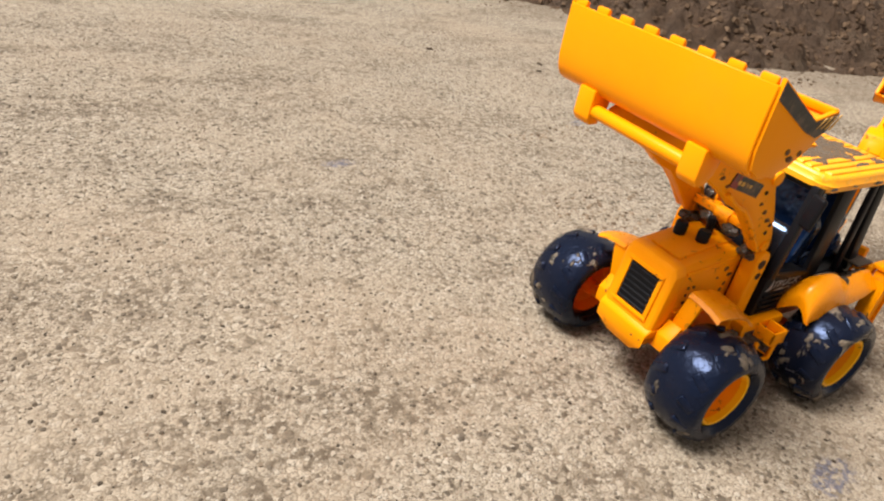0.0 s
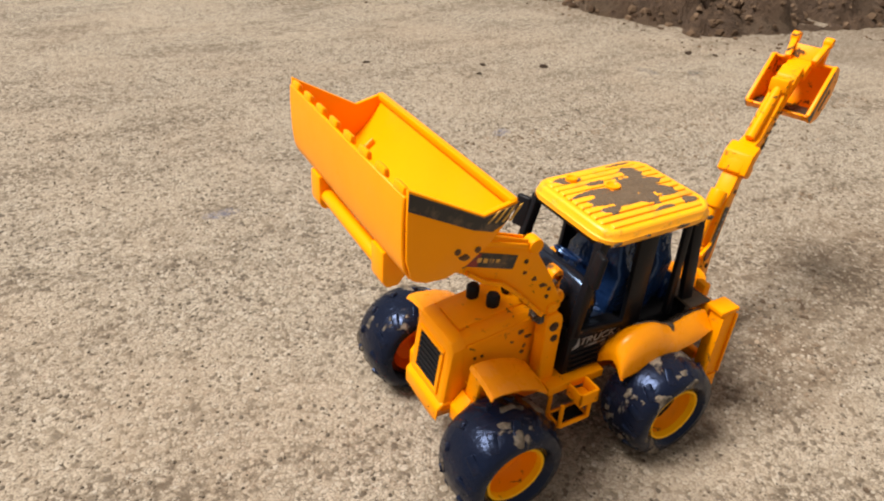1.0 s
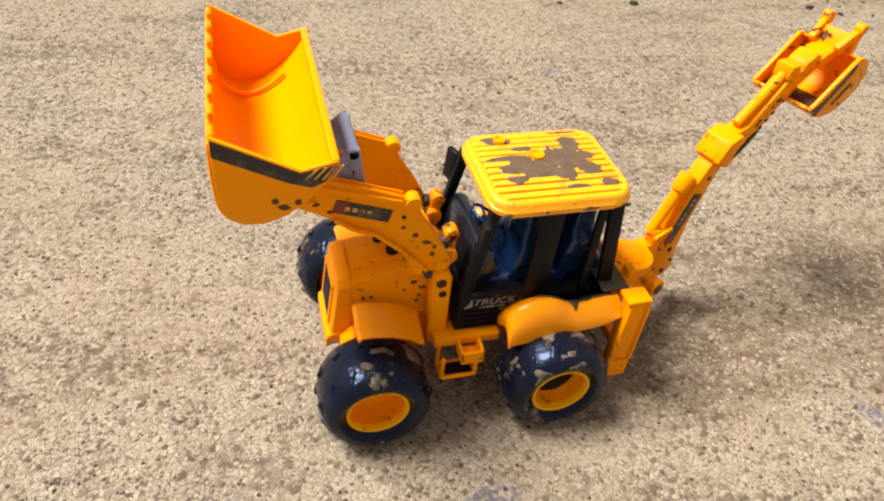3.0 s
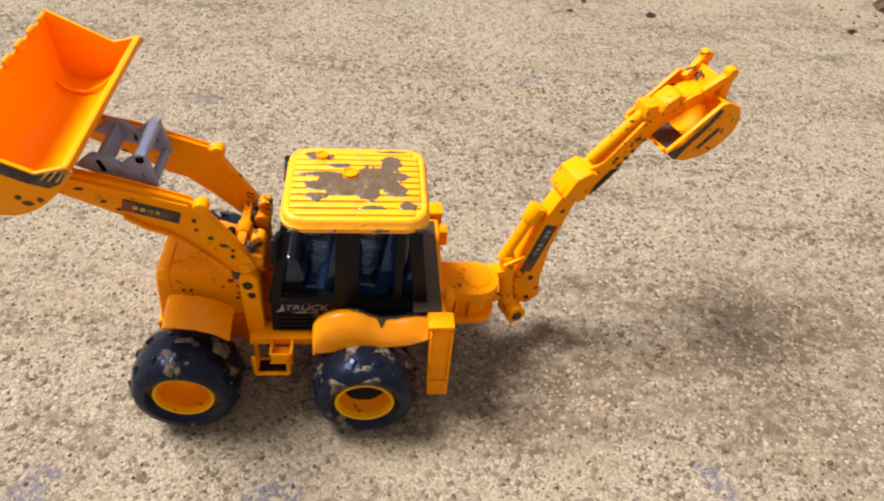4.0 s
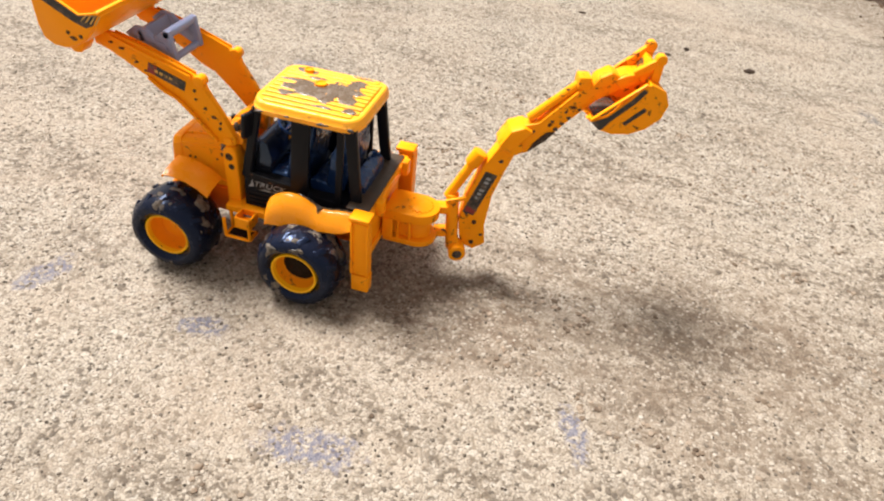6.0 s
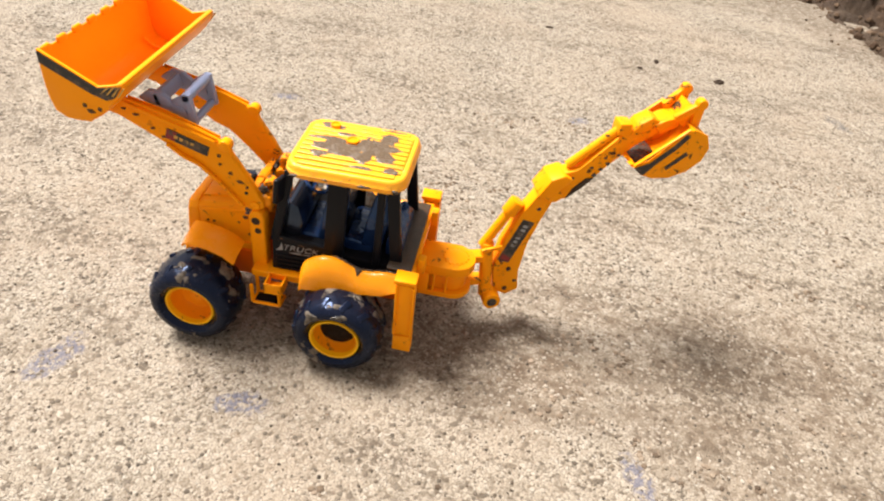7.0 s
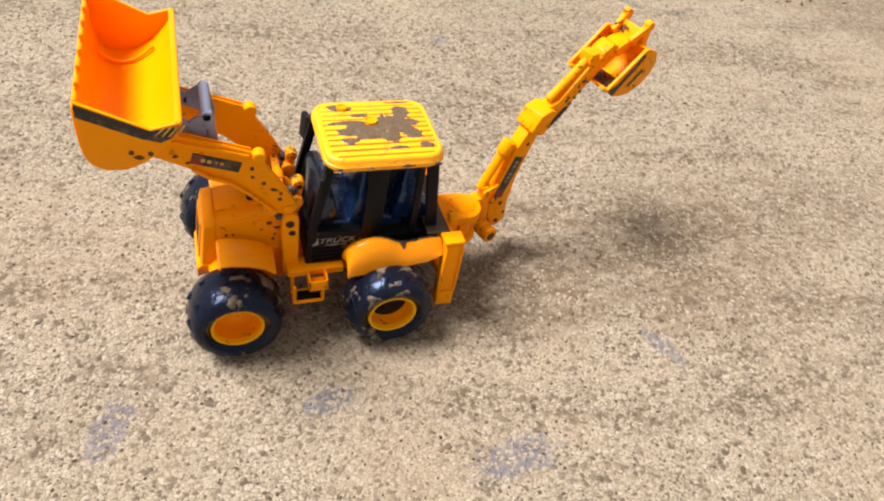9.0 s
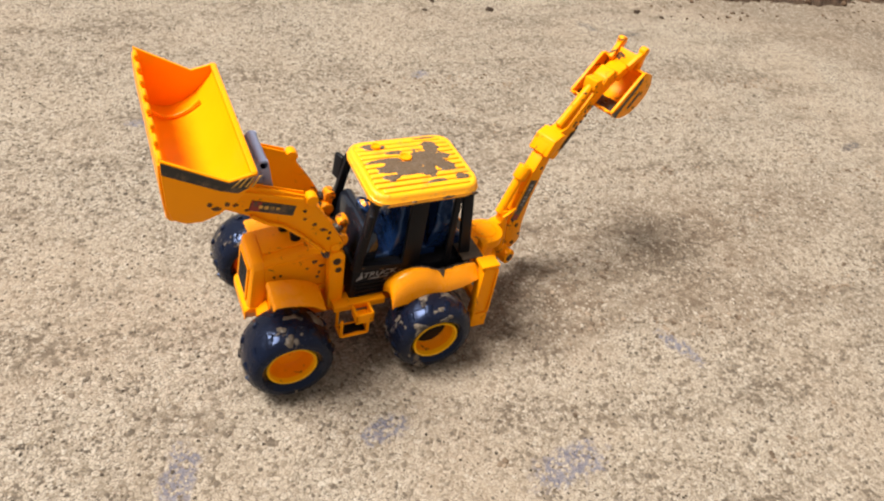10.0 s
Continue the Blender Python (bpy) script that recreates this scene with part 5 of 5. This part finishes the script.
digger = hoe("digger_bucket", digger_shell(), yellow_arm, label="yellow digging bucket with mud inside", sharp=50)
CHEEK = [(0.1005, 0.1840), (0.1085, 0.1768), (0.1200, 0.1733), (0.1350, 0.1738), (0.1485, 0.1795), (0.1588, 0.1898), (0.1618, 0.2020), (0.1566, 0.2136), (0.1440, 0.2190), (0.1370, 0.2170), (0.1290, 0.2060), (0.1130, 0.1900)]
for s in (-1, 1):
    hoe("bucket_cheek", slab(CHEEK, (s * 0.0262 if s < 0 else 0.0235), (s * 0.0285 if s < 0 else 0.0258), 0.0006), yellow_arm, digger)
    hoe("cheek_band", slab([(0.1010, 0.1835), (0.1085, 0.1772), (0.1110, 0.1772), (0.1180, 0.1862), (0.1335, 0.2020), (0.1410, 0.2125), (0.1375, 0.2150), (0.1295, 0.2045), (0.1135, 0.1885)], (-0.0283 if s < 0 else 0.0256), (-0.0290 if s < 0 else 0.0263), 0.0), decal_black, digger, "black worn band")
    hoe("cheek_stripe", slab([(0.1272, 0.1842), (0.1298, 0.1818), (0.1448, 0.1962), (0.1422, 0.1990)], (-0.0283 if s < 0 else 0.0256), (-0.0290 if s < 0 else 0.0263), 0.0), decal_black, digger)
    hoe("bucket_edge", bar((0.1010, -0.0274 if s < 0 else 0.0247, 0.1848), (0.1400, -0.0274 if s < 0 else 0.0247, 0.2190), 0.0020, 0.0034), yellow_clean, digger)
hoe("bucket_fill", slab([(0.106, 0.1805), (0.121, 0.1762), (0.136, 0.1770), (0.130, 0.1830), (0.118, 0.1835)], -0.0258, 0.0232, 0.002), wet_mud, digger, "dark wet mud in the bucket")
for k in range(5):
    y = -0.022 + 0.011 * k
    hoe("digger_tooth", slab([(0.0975, 0.1850), (0.1055, 0.1790), (0.1070, 0.1810), (0.1020, 0.1850)], y - 0.0026, y + 0.0026, 0.0004), yellow_arm, digger)


# clots of mud stuck to the near side
def mud_spot(parent, x, y, z, r, flat=1.0, make=tpart, material=mud_smear):
    """A low ragged lump on a face that looks along -y."""
    rng = random.Random(int(x * 1e5) + int(z * 1e5))
    rags = [rng.uniform(0.65, 1.25) for _ in range(12)]
    bm = bmesh.new()
    rows = []
    for k, h in ((1.0, -0.0003), (0.8, 0.0006), (0.4, 0.0010)):
        rows.append([bm.verts.new((x + r * k * rag * math.cos(6.2832 * i / 12), y - h, z + r * k * rag * flat * math.sin(6.2832 * i / 12))) for i, rag in enumerate(rags)])
    for p, q in zip(rows, rows[1:]):
        for i in range(12):
            j = (i + 1) % 12
            bm.faces.new((p[i], p[j], q[j], q[i]))
    bm.faces.new(rows[-1])
    make("mud_clot", bm, material, parent, sharp=60)


for x, z, r, flat in ((-0.0320, 0.0990, 0.0030, 0.7), (-0.0255, 0.0935, 0.0034, 0.6), (-0.0275, 0.0860, 0.0018, 1.0), (-0.0290, 0.0810, 0.0022, 0.8), (-0.0380, 0.0925, 0.0014, 1.0)):
    mud_spot(hood_ob, x, -0.0232, z, r, flat)
near_arm = [ob for ob in toy.children if ob.name.startswith("loader_arm")][0]
for x, z, r, flat in ((-0.0285, 0.1430, 0.0032, 0.45), (-0.1080, 0.1900, 0.0030, 0.4), (-0.0440, 0.1570, 0.0018, 0.6), (-0.0360, 0.1500, 0.0022, 0.8),
                       (-0.0230, 0.1385, 0.0018, 0.9), (-0.0960, 0.1800, 0.0026, 0.5), (-0.1175, 0.1935, 0.0024, 0.5), (-0.0885, 0.1740, 0.0020, 0.6)):
    mud_spot(near_arm, x, -0.0337, z, r, flat)
mud_spot(bucket, -0.1150, -0.0753, 0.2125, 0.0034, 0.5)
for x, z, r, flat in ((0.0380, 0.0830, 0.0050, 0.6), (0.0300, 0.0790, 0.0030, 0.7), (0.0240, 0.0930, 0.0030, 0.5), (0.0440, 0.0870, 0.0034, 0.6), (0.0060, 0.0975, 0.0030, 0.5)):
    mud_spot(cab_ob, x, -0.0396, z, r, flat)
for x, z, r, flat in ((0.0195, 0.1650, 0.0040, 0.35), (0.0450, 0.1655, 0.0022, 0.4), (0.0760, 0.1652, 0.0052, 0.25), (0.1010, 0.1655, 0.0030, 0.6)):
    mud_spot(roof_ob, x, -0.0424, z, r, flat, tpart, deck_mud)
for x, z, r, flat in ((0.0600, 0.1600, 0.0020, 0.8), (0.0750, 0.1705, 0.0018, 0.7), (0.0850, 0.1800, 0.0017, 0.7), (0.0700, 0.1535, 0.0034, 0.8), (0.0735, 0.1575, 0.0028, 0.9), (0.0790, 0.1635, 0.0022, 1.0),
                      (0.0835, 0.1690, 0.0019, 1.0), (0.0885, 0.1745, 0.0020, 1.0), (0.0960, 0.1830, 0.0016, 1.0)):
    mud_spot(stick, x, -0.0074, z, r, flat, hoe, deck_mud)
for x, z, r, flat in ((0.0120, 0.0700, 0.0018, 0.9), (0.0290, 0.0450, 0.0020, 0.8), (0.0370, 0.1280, 0.0022, 0.8)):
    mud_spot(boom, x, -0.0072, z, r, flat, hoe, deck_mud)
